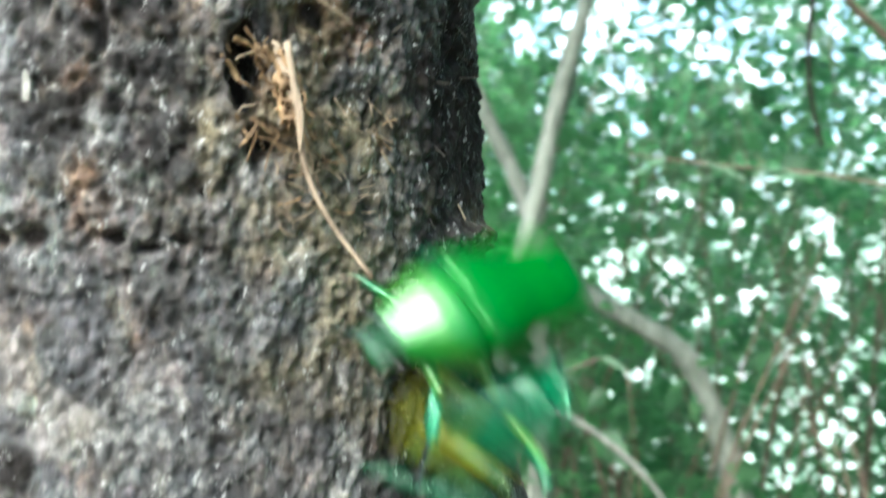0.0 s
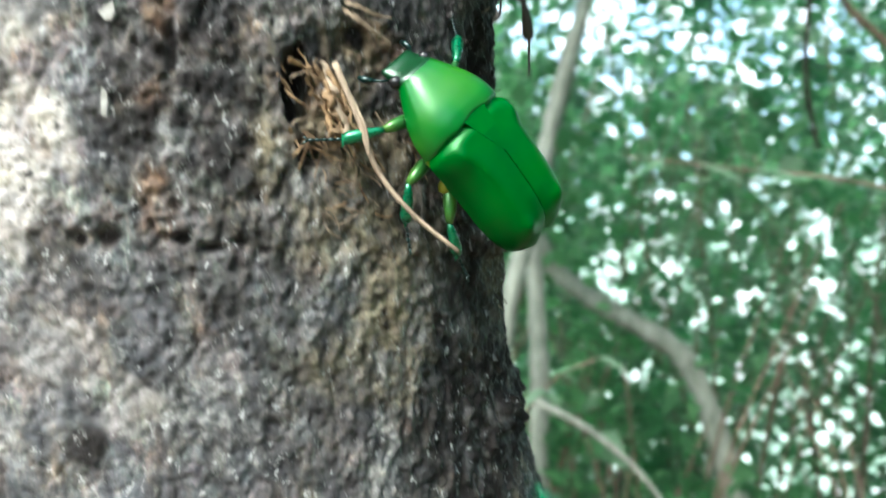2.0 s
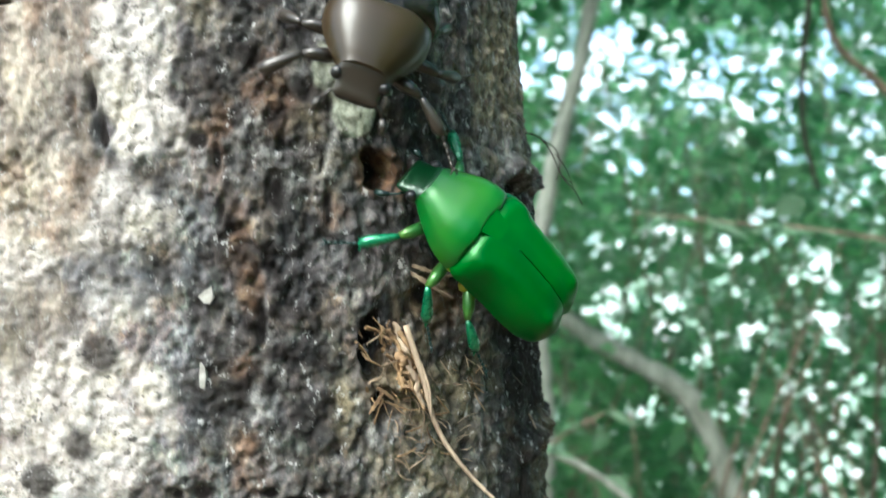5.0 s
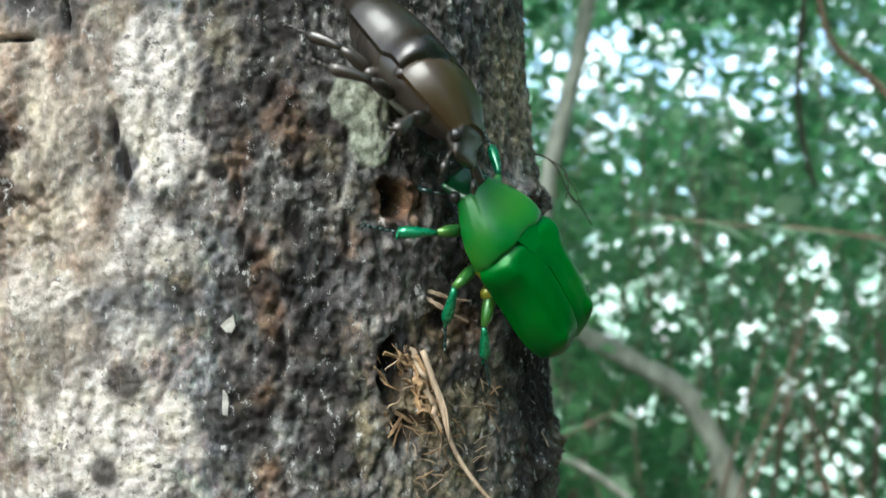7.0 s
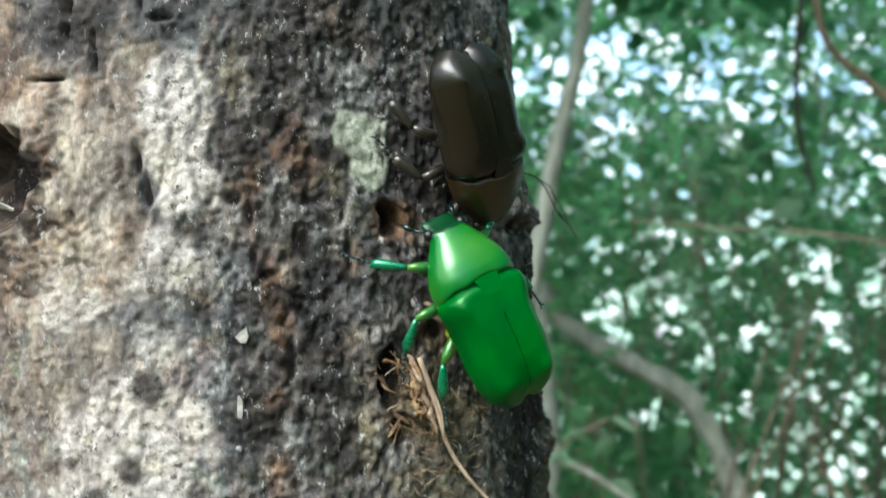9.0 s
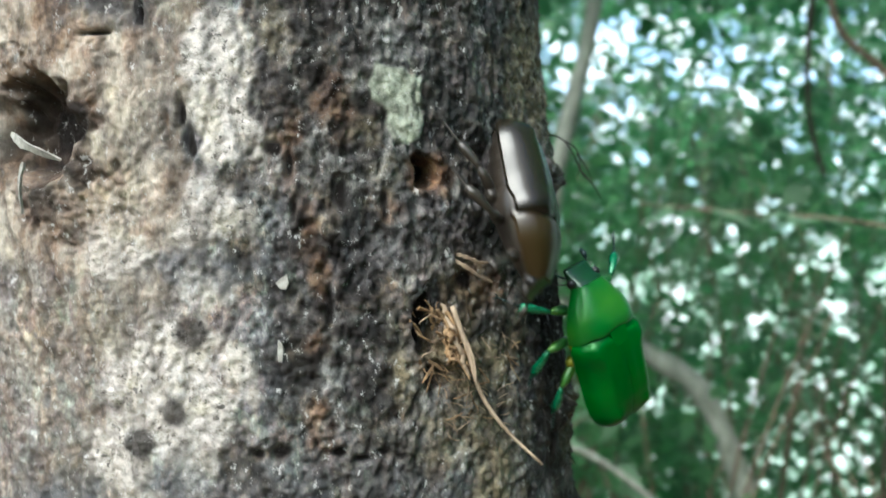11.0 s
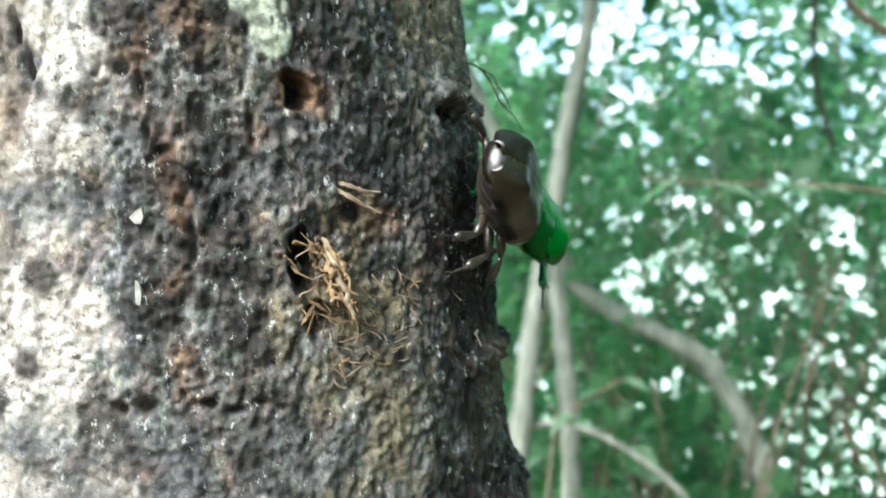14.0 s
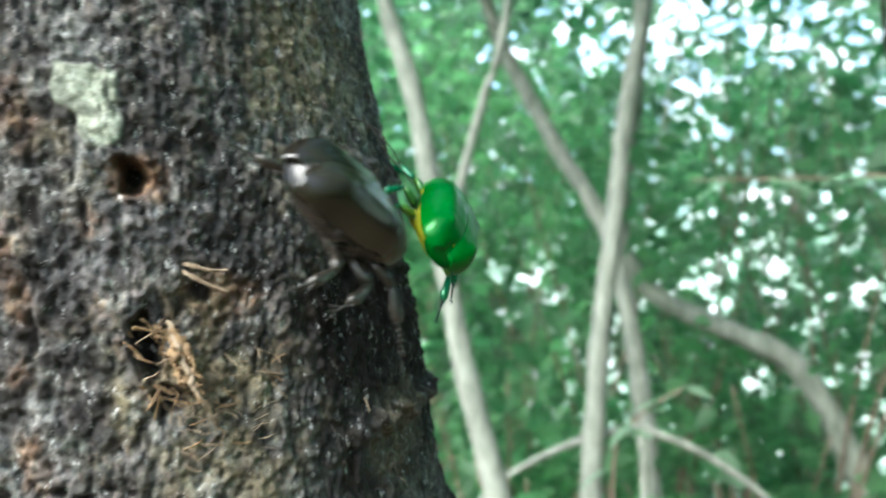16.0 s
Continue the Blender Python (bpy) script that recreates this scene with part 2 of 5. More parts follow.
LEAF = leaf_material("green_leaf", (0.030, 0.085, 0.034), (0.095, 0.19, 0.085), (0.16, 0.43, 0.18))
LEAF_PALE = leaf_material("pale_green_leaf", (0.05, 0.14, 0.06), (0.14, 0.28, 0.13), (0.20, 0.48, 0.19))
def ground_material():
    m = Mat("forest_floor")
    f = m.noise(9, 6, 0.7)
    litter = m.ramp(f, (0.32, (0.04, 0.03, 0.018)), (0.68, (0.17, 0.125, 0.075)))
    meadow = m.ramp(m.noise(0.7, 5, 0.6), (0.35, (0.16, 0.21, 0.11)), (0.65, (0.34, 0.38, 0.25)))
    sep = m.n.new("ShaderNodeSeparateXYZ")
    m.l.new(m.co, sep.inputs[0])
    edge = m.n.new("ShaderNodeMapRange")
    edge.inputs["From Min"].default_value, edge.inputs["From Max"].default_value = 9.0, 15.0
    m.l.new(sep.outputs["Y"], edge.inputs["Value"])
    m.set(Base_Color=m.mix(edge.outputs[0], litter, meadow), Roughness=0.95)
    return m.bump(f, 0.6, 0.02).m


SOIL = ground_material()
# paler leaf green: far sun and haze put into the colour, shared by twigs
LEAF_FAR = leaf_material("lightened_leaf", (0.070, 0.145, 0.078), (0.27, 0.37, 0.26), (0.25, 0.47, 0.27))


# ---- mesh helpers ----
def link_mesh(name, verts, faces, material, parent=None, label="", smooth=True):
    me = bpy.data.meshes.new(name)
    me.from_pydata([tuple(v) for v in verts], [], [tuple(f) for f in faces])
    me.polygons.foreach_set("use_smooth", [smooth] * len(me.polygons))
    me.materials.append(material)
    me.update()
    ob = new(name, me)
    if parent is not None:
        ob.parent = parent
    if label:
        ob["label"] = label
    return ob


def tube(points, radii, sides=8):
    """Vertices and faces of a tapered, capped tube through points."""
    P = [Vector(p) for p in points]
    V, Fc = [], []
    for i, p in enumerate(P):
        d = (P[min(i + 1, len(P) - 1)] - P[max(i - 1, 0)]).normalized()
        a = d.cross(Vector((0.31, 0.22, 0.92)) if abs(d.z) < 0.9 else Vector((1, 0.1, 0))).normalized()
        b = d.cross(a)
        for k in range(sides):
            w = 2 * math.pi * k / sides
            V.append(p + float(radii[i]) * (math.cos(w) * a + math.sin(w) * b))
    n = len(P)
    for i in range(n - 1):
        for k in range(sides):
            j = (k + 1) % sides
            Fc.append((i * sides + k, i * sides + j, (i + 1) * sides + j, (i + 1) * sides + k))
    Fc.append(tuple(range(sides))[::-1])
    Fc.append(tuple((n - 1) * sides + k for k in range(sides)))
    return V, Fc


def join(*pieces):
    V, Fc = [], []
    for v, f in pieces:
        o = len(V)
        V += list(v)
        Fc += [tuple(i + o for i in q) for q in f]
    return V, Fc


def smooth_line(points, per=6):
    """A Catmull-Rom line through points."""
    P = [Vector(p) for p in points]
    P = [2 * P[0] - P[1]] + P + [2 * P[-1] - P[-2]]
    out = []
    for i in range(1, len(P) - 2):
        a, b, c, d = P[i - 1:i + 3]
        for k in range(per):
            s = k / per
            out.append(0.5 * (2 * b + (c - a) * s + (2 * a - 5 * b + 4 * c - d) * s * s + (3 * b - a - 3 * c + d) * s ** 3))
    out.append(P[-2])
    return out


rng = np.random.default_rng(7)
PERM = rng.permutation(512)
GRAD = rng.uniform(-1, 1, (512, 3))


def field(x, y, z, seed=0):
    """Gradient noise of three arrays, about -1 to 1."""
    xi, yi, zi = np.floor(x).astype(int), np.floor(y).astype(int), np.floor(z).astype(int)
    fx, fy, fz = x - xi, y - yi, z - zi
    u, v, w = (q * q * q * (q * (q * 6 - 15) + 10) for q in (fx, fy, fz))
    out = 0
    for i in (0, 1):
        for j in (0, 1):
            for k in (0, 1):
                h = PERM[(PERM[(PERM[(xi + i + seed * 17) & 511] + yi + j) & 511] + zi + k) & 511]
                g = GRAD[h]
                out = out + (g[..., 0] * (fx - i) + g[..., 1] * (fy - j) + g[..., 2] * (fz - k)) * (u if i else 1 - u) * (v if j else 1 - v) * (w if k else 1 - w)
    return out * 1.6


# ---- the large trunk ----
TC, TB, TN = (-0.048, 0.135), 0.056, 2.3        # centre at z = 1.42, depth half, roundness
A_LEFT, A_RIGHT = 0.070, 0.053
LEAN_X, LEAN_Y = -0.085, -0.07


def trunk_section(s):
    """Outline of the trunk, x and y off its centre; s 0 to 1 from the left end over the near side and round the back."""
    w = 2 * np.pi * s
    c, k = np.cos(w), np.sin(w)
    a = np.where(c > 0, A_LEFT, A_RIGHT)
    return -a * np.sign(c) * np.abs(c) ** (2 / TN), -TB * np.sign(k) * np.abs(k) ** (2 / TN)


def trunk_centre(z):
    d = np.clip(z - 1.42, -0.10, 0.12)
    far = (z - 1.42) - d
    return TC[0] + LEAN_X * d + 0.02 * far, TC[1] + LEAN_Y * d + 0.02 * far


def trunk_flare(z):
    return 1 + 0.5 * np.exp(-np.maximum(z, 0) / 0.25) - 0.08 * np.clip((z - 1.6) / 3, 0, 1) + 0.25 * np.clip(1.385 - z, 0, 0.03)


def front_y(x, z):
    """The trunk's smooth near surface at x, z."""
    cx, cy = trunk_centre(np.float64(z))
    q = (x - cx) / (A_RIGHT if x > cx else A_LEFT)
    return float(cy - TB * max(0.0, 1 - abs(q) ** TN) ** (1 / TN))


# wounds and marks: x, z, half width, half height in mm, depth in mm
HOLES = [(-0.0204, 1.4448, 1.7, 2.9, 5.5), (-0.0206, 1.4210, 1.9, 4.4, 5.5), (-0.0183, 1.4132, 2.0, 2.0, 4.5), (-0.0142, 1.4278, 2.0, 2.2, 1.2),
         (-0.0811, 1.4511, 7.0, 8.0, 7.0), (-0.0422, 1.4018, 2.3, 1.5, 1.5), (-0.0459, 1.4015, 1.4, 1.3, 1.6), (-0.0335, 1.4019, 1.6, 0.9, 1.1), (-0.0298, 1.4009, 1.8, 0.7, 0.9), (-0.0266, 1.4017, 1.2, 0.8, 0.9), (-0.0238, 1.4008, 1.0, 0.6, 0.7),
         (-0.0008, 1.4447, 2.0, 2.8, 2.5), (-0.0405, 1.4458, 1.0, 3.0, 1.4), (-0.0399, 1.4386, 0.8, 2.4, 1.1), (-0.0333, 1.4414, 1.6, 3.0, 1.2), (-0.0345, 1.4240, 0.8, 4.0, 1.0), (-0.0265, 1.4390, 0.8, 3.0, 1.0),
         (-0.0662, 1.4743, 0.7, 4.5, 1.2), (-0.0622, 1.4681, 0.5, 2.6, 1), (-0.0526, 1.4733, 2.2, 0.6, 1), (-0.0557, 1.4760, 0.5, 2.4, 0.9), (-0.0553, 1.4474, 1, 3.6, 1.2), (-0.0565, 1.4528, 0.7, 2.2, 0.9), (-0.0698, 1.4649, 3.2, 0.5, 0.8), (-0.0429, 1.4474, 1.8, 1.6, 1)]
KNOTS = [(-0.0554, 1.4201, 2.9), (-0.0584, 1.4079, 2.5), (-0.0640, 1.4029, 2.7), (-0.0446, 1.3765, 3.0)]
# patches: x, z, half width, half height in mm, strength
LICHEN = [(-0.0509, 1.4615, 6.7, 7.1, 1.0), (-0.0497, 1.4516, 5.4, 6.6, 1.0), (-0.0530, 1.4385, 6.0, 6.5, 0.75), (-0.0683, 1.4319, 5.8, 4.2, 0.8), (-0.0591, 1.4140, 12.0, 8.7, 1.0), (-0.0503, 1.4146, 4.9, 5.4, 1.0),
          (-0.0669, 1.4014, 6.8, 6.8, 0.8), (-0.0571, 1.4062, 8.8, 8.0, 0.8), (-0.0525, 1.4270, 5.0, 4.0, 0.55), (-0.0475, 1.3880, 6.8, 5.0, 0.6), (-0.0395, 1.3815, 4.4, 4.4, 0.4), (-0.0620, 1.3900, 7.0, 6.0, 0.7)]
GREENISH = [(-0.0250, 1.4571, 3.5, 4.4, 1.0), (-0.0238, 1.4516, 2.6, 2.8, 1.0)]
RUST = [(-0.0830, 1.4600, 6.0, 7.0, 0.8), (-0.0800, 1.4395, 6.5, 5.5, 0.8), (-0.0690, 1.4610, 3.0, 6.0, 0.5), (-0.0341, 1.4548, 3.9, 6.1, 0.5), (-0.0359, 1.4047, 3.0, 5.3, 0.5), (-0.0367, 1.4185, 2.5, 3.5, 0.45), (-0.0362, 1.4285, 1.8, 6.0, 0.6), (-0.0400, 1.4480, 2.2, 7.0, 0.55), (-0.0262, 1.4385, 2.5, 3.0, 0.4), (-0.0172, 1.4172, 6.0, 8.5, 0.45), (-0.0202, 1.4445, 3.6, 4.5, 0.9), (-0.0115, 1.4269, 5.0, 4.0, 0.8), (-0.0352, 1.4061, 2.0, 5.4, 0.3),
        (-0.0723, 1.4422, 10.4, 12.3, 0.7), (-0.0380, 1.4360, 2.5, 5.0, 0.5),
        (-0.0719, 1.4529, 4.5, 5, 0.95), (-0.0704, 1.4443, 4, 4, 0.9), (-0.0749, 1.4339, 2.5, 3, 0.8), (-0.0659, 1.4482, 6, 3, 0.55), (-0.0593, 1.4505, 1.2, 4, 0.7)]
OLIVE = [(-0.0160, 1.4165, 6.0, 8.0, 0.85), (-0.0135, 1.4270, 4.5, 5.0, 0.6), (-0.0145, 1.4040, 7.5, 8.0, 1.0), (-0.0100, 1.3950, 5.5, 12.0, 1.0), (-0.0235, 1.4130, 3.0, 6.0, 0.9), (-0.0140, 1.3870, 5.0, 7.0, 0.7), (-0.0080, 1.3892, 3.2, 12.0, 1.0), (-0.0030, 1.4620, 6.5, 18.0, 1.0), (-0.0120, 1.4130, 7.0, 8.0, 1.0), (0.0052, 1.3990, 3.0, 12.0, 0.9), (-0.0700, 1.4198, 5.6, 6.6, 0.6), (-0.0429, 1.4652, 3.5, 5.3, 0.7), (-0.0286, 1.4500, 3.3, 3.3, 0.7), (-0.0265, 1.4440, 3.0, 4.0, 0.7)]
BLUISH = [(-0.0670, 1.4715, 11.0, 6.5, 1.0), (-0.0586, 1.3974, 5.7, 5.7, 0.9), (-0.0301, 1.4304, 4.0, 6.0, 0.9), (-0.0544, 1.4303, 8.0, 3.6, 0.8), (-0.0160, 1.3808, 4.4, 6.5, 0.6), (-0.0542, 1.4733, 9, 5, 1), (-0.0695, 1.4767, 9, 5, 1), (-0.0553, 1.4485, 1.6, 4, 0.9), (-0.0484, 1.4303, 6, 3.4, 0.9), (-0.0380, 1.3960, 5.0, 4.0, 0.6)]

# dark patches: the left hollow's shade put into the colour, and top-left plates
DARK_PATCHES = [(-0.0815, 1.4515, 9.0, 9.0, 0.9), (-0.0800, 1.4400, 5.0, 4.5, 0.75), (-0.0730, 1.4525, 5.0, 6.0, 0.95), (-0.0725, 1.4450, 5.0, 4.5, 0.85), (-0.0745, 1.4345, 2.5, 3.0, 0.6), (-0.0670, 1.4490, 4.0, 3.0, 0.4), (-0.0650, 1.4735, 15.0, 7.5, 0.75), (-0.0510, 1.4745, 7.0, 6.0, 0.65)]


def build_trunk():
    s = np.linspace(0, 1, 6001)
    x, y = trunk_section(s)
    arc = np.concatenate([[0], np.cumsum(np.hypot(np.diff(x), np.diff(y)))])
    near = arc[np.searchsorted(s, 0.585)]
    cols = np.concatenate([np.arange(0, near, 0.00034), np.linspace(near, arc[-1], 44)[:-1]])
    ss = np.interp(cols, arc, s)
    zs = np.concatenate([np.linspace(-0.1, 1.2, 14), np.linspace(1.22, 1.34, 40), np.arange(1.342, 1.508, 0.00034), np.linspace(1.51, 1.65, 40), np.linspace(1.7, 4.5, 14)])
    S, Z = np.meshgrid(ss, zs)
    U = np.meshgrid(cols, zs)[0] * 1000
    X0, Y0 = trunk_section(S)
    CX, CY = trunk_centre(Z)
    k = trunk_flare(Z)
    X, Y = CX + X0 * k + 0.0052 * np.clip((1.387 - Z) / 0.034, 0, 1.15) ** 1.5 * np.clip(X0 / 0.05, 0, 1), CY + Y0 * k
    ang = np.arctan2(Y0 / TB, X0 / 0.06)
    nx, ny = np.cos(ang), np.sin(ang)
    zm = Z * 1000
    # noise in the solid, so that it closes round the back
    a, b, c = X * 1000, Y * 1000, zm
    big = field(a / 17, b / 17, c / 34)
    plates = field(a / 5.2 + 0.5 * big, b / 5.2, c / 12, 1)
    plates2 = field(a / 3.1, b / 3.1, c / 7, 2)
    mid = field(a / 2.0, b / 2.0, c / 2.7, 3)
    fine = field(a / 0.95, b / 0.95, c / 1.15, 4)
    lump = np.abs(field(a / 3.4, b / 3.4, c / 4.6, 12))
    crust = 0.5 - 2.2 * np.abs(field(a / 1.5, b / 1.5, c / 1.8, 13))
    crack = np.clip(1 - np.abs(plates) * 3.2, 0, 1) ** 2
    crack2 = np.clip(1 - np.abs(plates2) * 3.0, 0, 1) ** 2
    cx_local = X
    flakes = 0.24 * np.tanh(11 * field(a / 2.7, b / 2.7, c / 4.2, 21) + 0.7) + 0.17 * np.tanh(12 * field(a / 1.15, b / 1.15, c / 1.6, 22) + 0.8 * fine)
    right = np.clip((cx_local + 0.034) / 0.03, 0, 1)
    left = np.clip((-0.036 - cx_local) / 0.02, 0, 1)
    wob = field(a / 6, b / 6, c / 6, 5)
    wob2 = field(a / 2.4, b / 2.4, c / 2.4, 6)
    front = Y0 < 0

    def patches(rows, ragged, sharp):
        out = np.zeros_like(Z)
        for lx, lz, rx, rz, amount in rows:
            d = np.hypot((cx_local - lx) * 1000 / rx, (Z - lz) * 1000 / rz) + ragged * (wob + 0.8 * wob2)
            out = np.maximum(out, amount * np.clip((1.05 - np.where(front, d, 9.0)) * sharp, 0, 1))
        return out

    lich = patches(LICHEN, 0.38, 3.5)
    lich *= np.clip(1.0 - crack * 0.5 - 0.5 * np.clip(-mid - 0.2, 0, 1), 0, 1)
    gren = patches(GREENISH, 0.28, 6)
    shade_stain = np.zeros_like(Z)
    rust, moss, blue = patches(RUST, 0.4, 1.8), patches(OLIVE, 0.45, 1.6), patches(BLUISH, 0.4, 2.0)
    gaps = np.clip((-field(a / 1.0, b / 1.0, c / 2.8, 31) - 0.42 - 0.3 * wob) * 7, 0, 1) * (1 - 0.8 * lich) * (1 - 0.6 * left)
    disp = 1.1 * big + 0.25 * plates - 0.25 * gaps - 0.55 * crack * (0.35 + 0.65 * right + 0.25 * left) - 0.22 * crack2 + (0.12 + 0.06 * right - 0.02 * left) * mid + 0.34 * fine + (0.1 - 0.05 * left) * (lump - 0.3) + 0.20 * crust + flakes * (1 - 0.5 * left)
    tan = np.clip((-0.052 - cx_local + 0.006 * wob) / 0.012, 0, 1) * np.clip((Z - 1.424 + 0.006 * wob) / 0.008, 0.35, 1)
    low = np.clip((1.403 - Z + 0.004 * wob) / 0.010, 0, 1) * np.clip((-0.005 - cx_local + 0.004 * wob) / 0.007, 0, 1)
    blue = np.maximum(blue, 0.95 * low * np.clip(0.6 + 1.3 * field(a / 9, b / 9, c / 9, 15), 0, 1))
    tan *= (1 - 0.85 * blue) * (1 - 0.75 * rust)
    lich *= 1 - 0.6 * blue
    disp *= 1 - 0.2 * low
    disp = disp * (1 - 0.72 * lich - 0.5 * gren - 0.4 * tan * (1 - lich)) + 0.35 * gren + 0.3 * lich * fine
    # holes sunk into the bark, their shade painted in as dark colour
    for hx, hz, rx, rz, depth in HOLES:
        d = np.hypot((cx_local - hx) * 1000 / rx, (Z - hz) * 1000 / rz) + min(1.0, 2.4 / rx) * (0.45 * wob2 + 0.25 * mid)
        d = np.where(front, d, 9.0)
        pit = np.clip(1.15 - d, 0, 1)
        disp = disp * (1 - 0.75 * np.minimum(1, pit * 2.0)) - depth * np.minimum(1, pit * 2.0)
        shade_stain = np.maximum(shade_stain, np.clip(pit * 2.2 - 0.5, 0, 1))
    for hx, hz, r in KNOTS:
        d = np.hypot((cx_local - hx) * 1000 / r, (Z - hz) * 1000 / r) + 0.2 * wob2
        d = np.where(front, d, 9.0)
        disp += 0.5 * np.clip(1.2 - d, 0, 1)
        shade_stain = np.maximum(shade_stain, 0.85 * np.clip((1.1 - d) * 2.5, 0, 1))
    disp += 0.55 * rust * fine + 0.4 * rust * mid
    # bark darkened right of about x = -0.046, less so low down
    right_dark = np.clip((cx_local + 0.046 + 0.007 * wob + 0.004 * wob2) / 0.006, 0, 1) * (1 - gren) * (1 - 0.25 * low) * (0.62 + 0.38 * np.clip((Z - 1.402 + 0.004 * wob) / 0.014, 0, 1))
    # sap-dark stretches on the right flank; the first also paints the beetles' shade
    d = np.hypot((cx_local - 0.0048) * 1000 / 8.5, (Z - 1.421) * 1000 / 20) + 0.35 * wob
    sap = 0.95 * np.clip((1.1 - d) * 2.2, 0, 1)
    d = np.hypot((cx_local - 0.0034) * 1000 / 9.0, (Z - 1.372) * 1000 / 24) + 0.35 * wob
    sap = np.maximum(sap, np.clip((1.1 - d) * 2.0, 0, 1) * np.clip(0.82 + 0.6 * wob2 + 0.5 * mid, 0.4, 0.95)) * (1 - 0.5 * moss)
    d = np.hypot((cx_local - 0.0040) * 1000 / 8.0, (Z - 1.398) * 1000 / 14) + 0.4 * wob + 0.2 * wob2
    sap = np.maximum(sap, 0.85 * np.clip((1.05 - d) * 2.0, 0, 1) * (1 - 0.4 * moss))
    # shade in cracks and gaps painted dark, beside the flank and patches
    shade_stain = np.maximum(shade_stain, np.maximum(sap, 0.6 * crack * (1 - 0.6 * lich) * (0.4 + 0.6 * np.clip(fine + 0.6, 0, 1))))
    shade_stain = np.maximum(shade_stain, np.maximum(0.7 * gaps, patches(DARK_PATCHES, 0.55, 1.5)))
    # a dark mottled band down the middle
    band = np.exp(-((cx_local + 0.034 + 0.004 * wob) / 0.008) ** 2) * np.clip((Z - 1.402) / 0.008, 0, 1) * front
    shade_stain = np.maximum(shade_stain, 0.95 * band * np.clip(0.35 + 1.2 * wob2 + 0.8 * mid, 0, 1) * (1 - lich))
    # knobs on the right outline
    for kz, h, r in ((1.4025, 2.2, 2.2), (1.4480, 1.6, 2.6), (1.3740, 1.6, 4.0), (1.4290, -1.2, 6.0)):
        flank = np.clip((X0 - 0.046) / 0.004, 0, 1) * np.clip(0.7 + wob2 + 0.6 * wob, 0, 1.4)
        disp += h * flank * np.clip(1.2 - np.abs(zm - kz * 1000) / r + 0.5 * wob2, 0, 1)
    fade = np.clip(1 - np.abs(Z - 1.425) / 0.5, 0.3, 1)
    X, Y = X + nx * disp * fade / 1000, Y + ny * disp * fade / 1000
    R, C = Z.shape
    V = np.stack([X, Y, Z], -1).reshape(-1, 3)
    i = np.arange(R - 1)[:, None] * C
    j = np.arange(C)[None, :]
    jn = (j + 1) % C
    Fq = np.stack([i + j, i + jn, i + C + jn, i + C + j], -1).reshape(-1, 4)
    me = bpy.data.meshes.new("trunk")
    me.vertices.add(len(V))
    me.vertices.foreach_set("co", V.ravel())
    me.loops.add(Fq.size)
    me.loops.foreach_set("vertex_index", Fq.ravel().astype(np.int32))
    me.polygons.add(len(Fq))
    me.polygons.foreach_set("loop_start", np.arange(0, Fq.size, 4, dtype=np.int32))
    me.polygons.foreach_set("loop_total", np.full(len(Fq), 4, dtype=np.int32))
    me.polygons.foreach_set("use_smooth", np.ones(len(Fq), dtype=bool))
    for nm, arr in (("lichen", lich), ("greenish", gren), ("rust", rust), ("moss", moss), ("shade_stain", shade_stain), ("tan", tan), ("bluish", blue), ("right_dark", right_dark)):
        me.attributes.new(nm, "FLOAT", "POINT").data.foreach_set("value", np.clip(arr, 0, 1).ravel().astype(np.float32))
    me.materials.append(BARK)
    me.update()
    me.validate()
    return new("trunk", me)


# ---- foliage ----
def leaf_cloud(name, centres, size, material, parent=None, seed=1, flat=0.5):
    """Many bent leaves, one at each centre, turned at random."""
    r = np.random.default_rng(seed)
    n = len(centres)
    d = r.normal(size=(n, 3))
    d[:, 2] = d[:, 2] * 0.6 - 0.25
    d /= np.linalg.norm(d, axis=1)[:, None]
    up = r.normal(size=(n, 3)) * flat + np.array([0, 0, 1])
    sd_ = np.cross(d, up)
    sd_ /= np.linalg.norm(sd_, axis=1)[:, None]
    nm = np.cross(sd_, d)
    L = size * r.uniform(0.6, 1.35, n)[:, None]
    W = L * r.uniform(0.24, 0.38, n)[:, None]
    p = centres
    V = np.stack([p, p + d * L * 0.4 + sd_ * W + nm * L * 0.08, p + d * L * 0.42 - nm * L * 0.02, p + d * L * 0.4 - sd_ * W + nm * L * 0.08, p + d * L - nm * L * 0.15], 1).reshape(-1, 3)
    base = (np.arange(n) * 5)[:, None]
    T = np.concatenate([base + np.array([[0, 2, 1]]), base + np.array([[0, 3, 2]]), base + np.array([[1, 2, 4]]), base + np.array([[2, 3, 4]])], 0)
    me = bpy.data.meshes.new(name)
    me.vertices.add(len(V))
    me.vertices.foreach_set("co", V.ravel())
    me.loops.add(T.size)
    me.loops.foreach_set("vertex_index", T.ravel().astype(np.int32))
    me.polygons.add(len(T))
    me.polygons.foreach_set("loop_start", np.arange(0, T.size, 3, dtype=np.int32))
    me.polygons.foreach_set("loop_total", np.full(len(T), 3, dtype=np.int32))
    me.materials.append(material)
    me.update()
    ob = new(name, me)
    if parent is not None:
        ob.parent = parent
    return ob


def clumps(n_clumps, per, low, high, spread, seed, keep=None):
    """Leaf places gathered in clumps within a box."""
    r = np.random.default_rng(seed)
    c = r.uniform(low, high, (n_clumps, 3))
    if keep is not None:
        c = c[keep(c)]
    p = np.repeat(c, per, 0) + r.normal(size=(len(c) * per, 3)) * spread
    return p


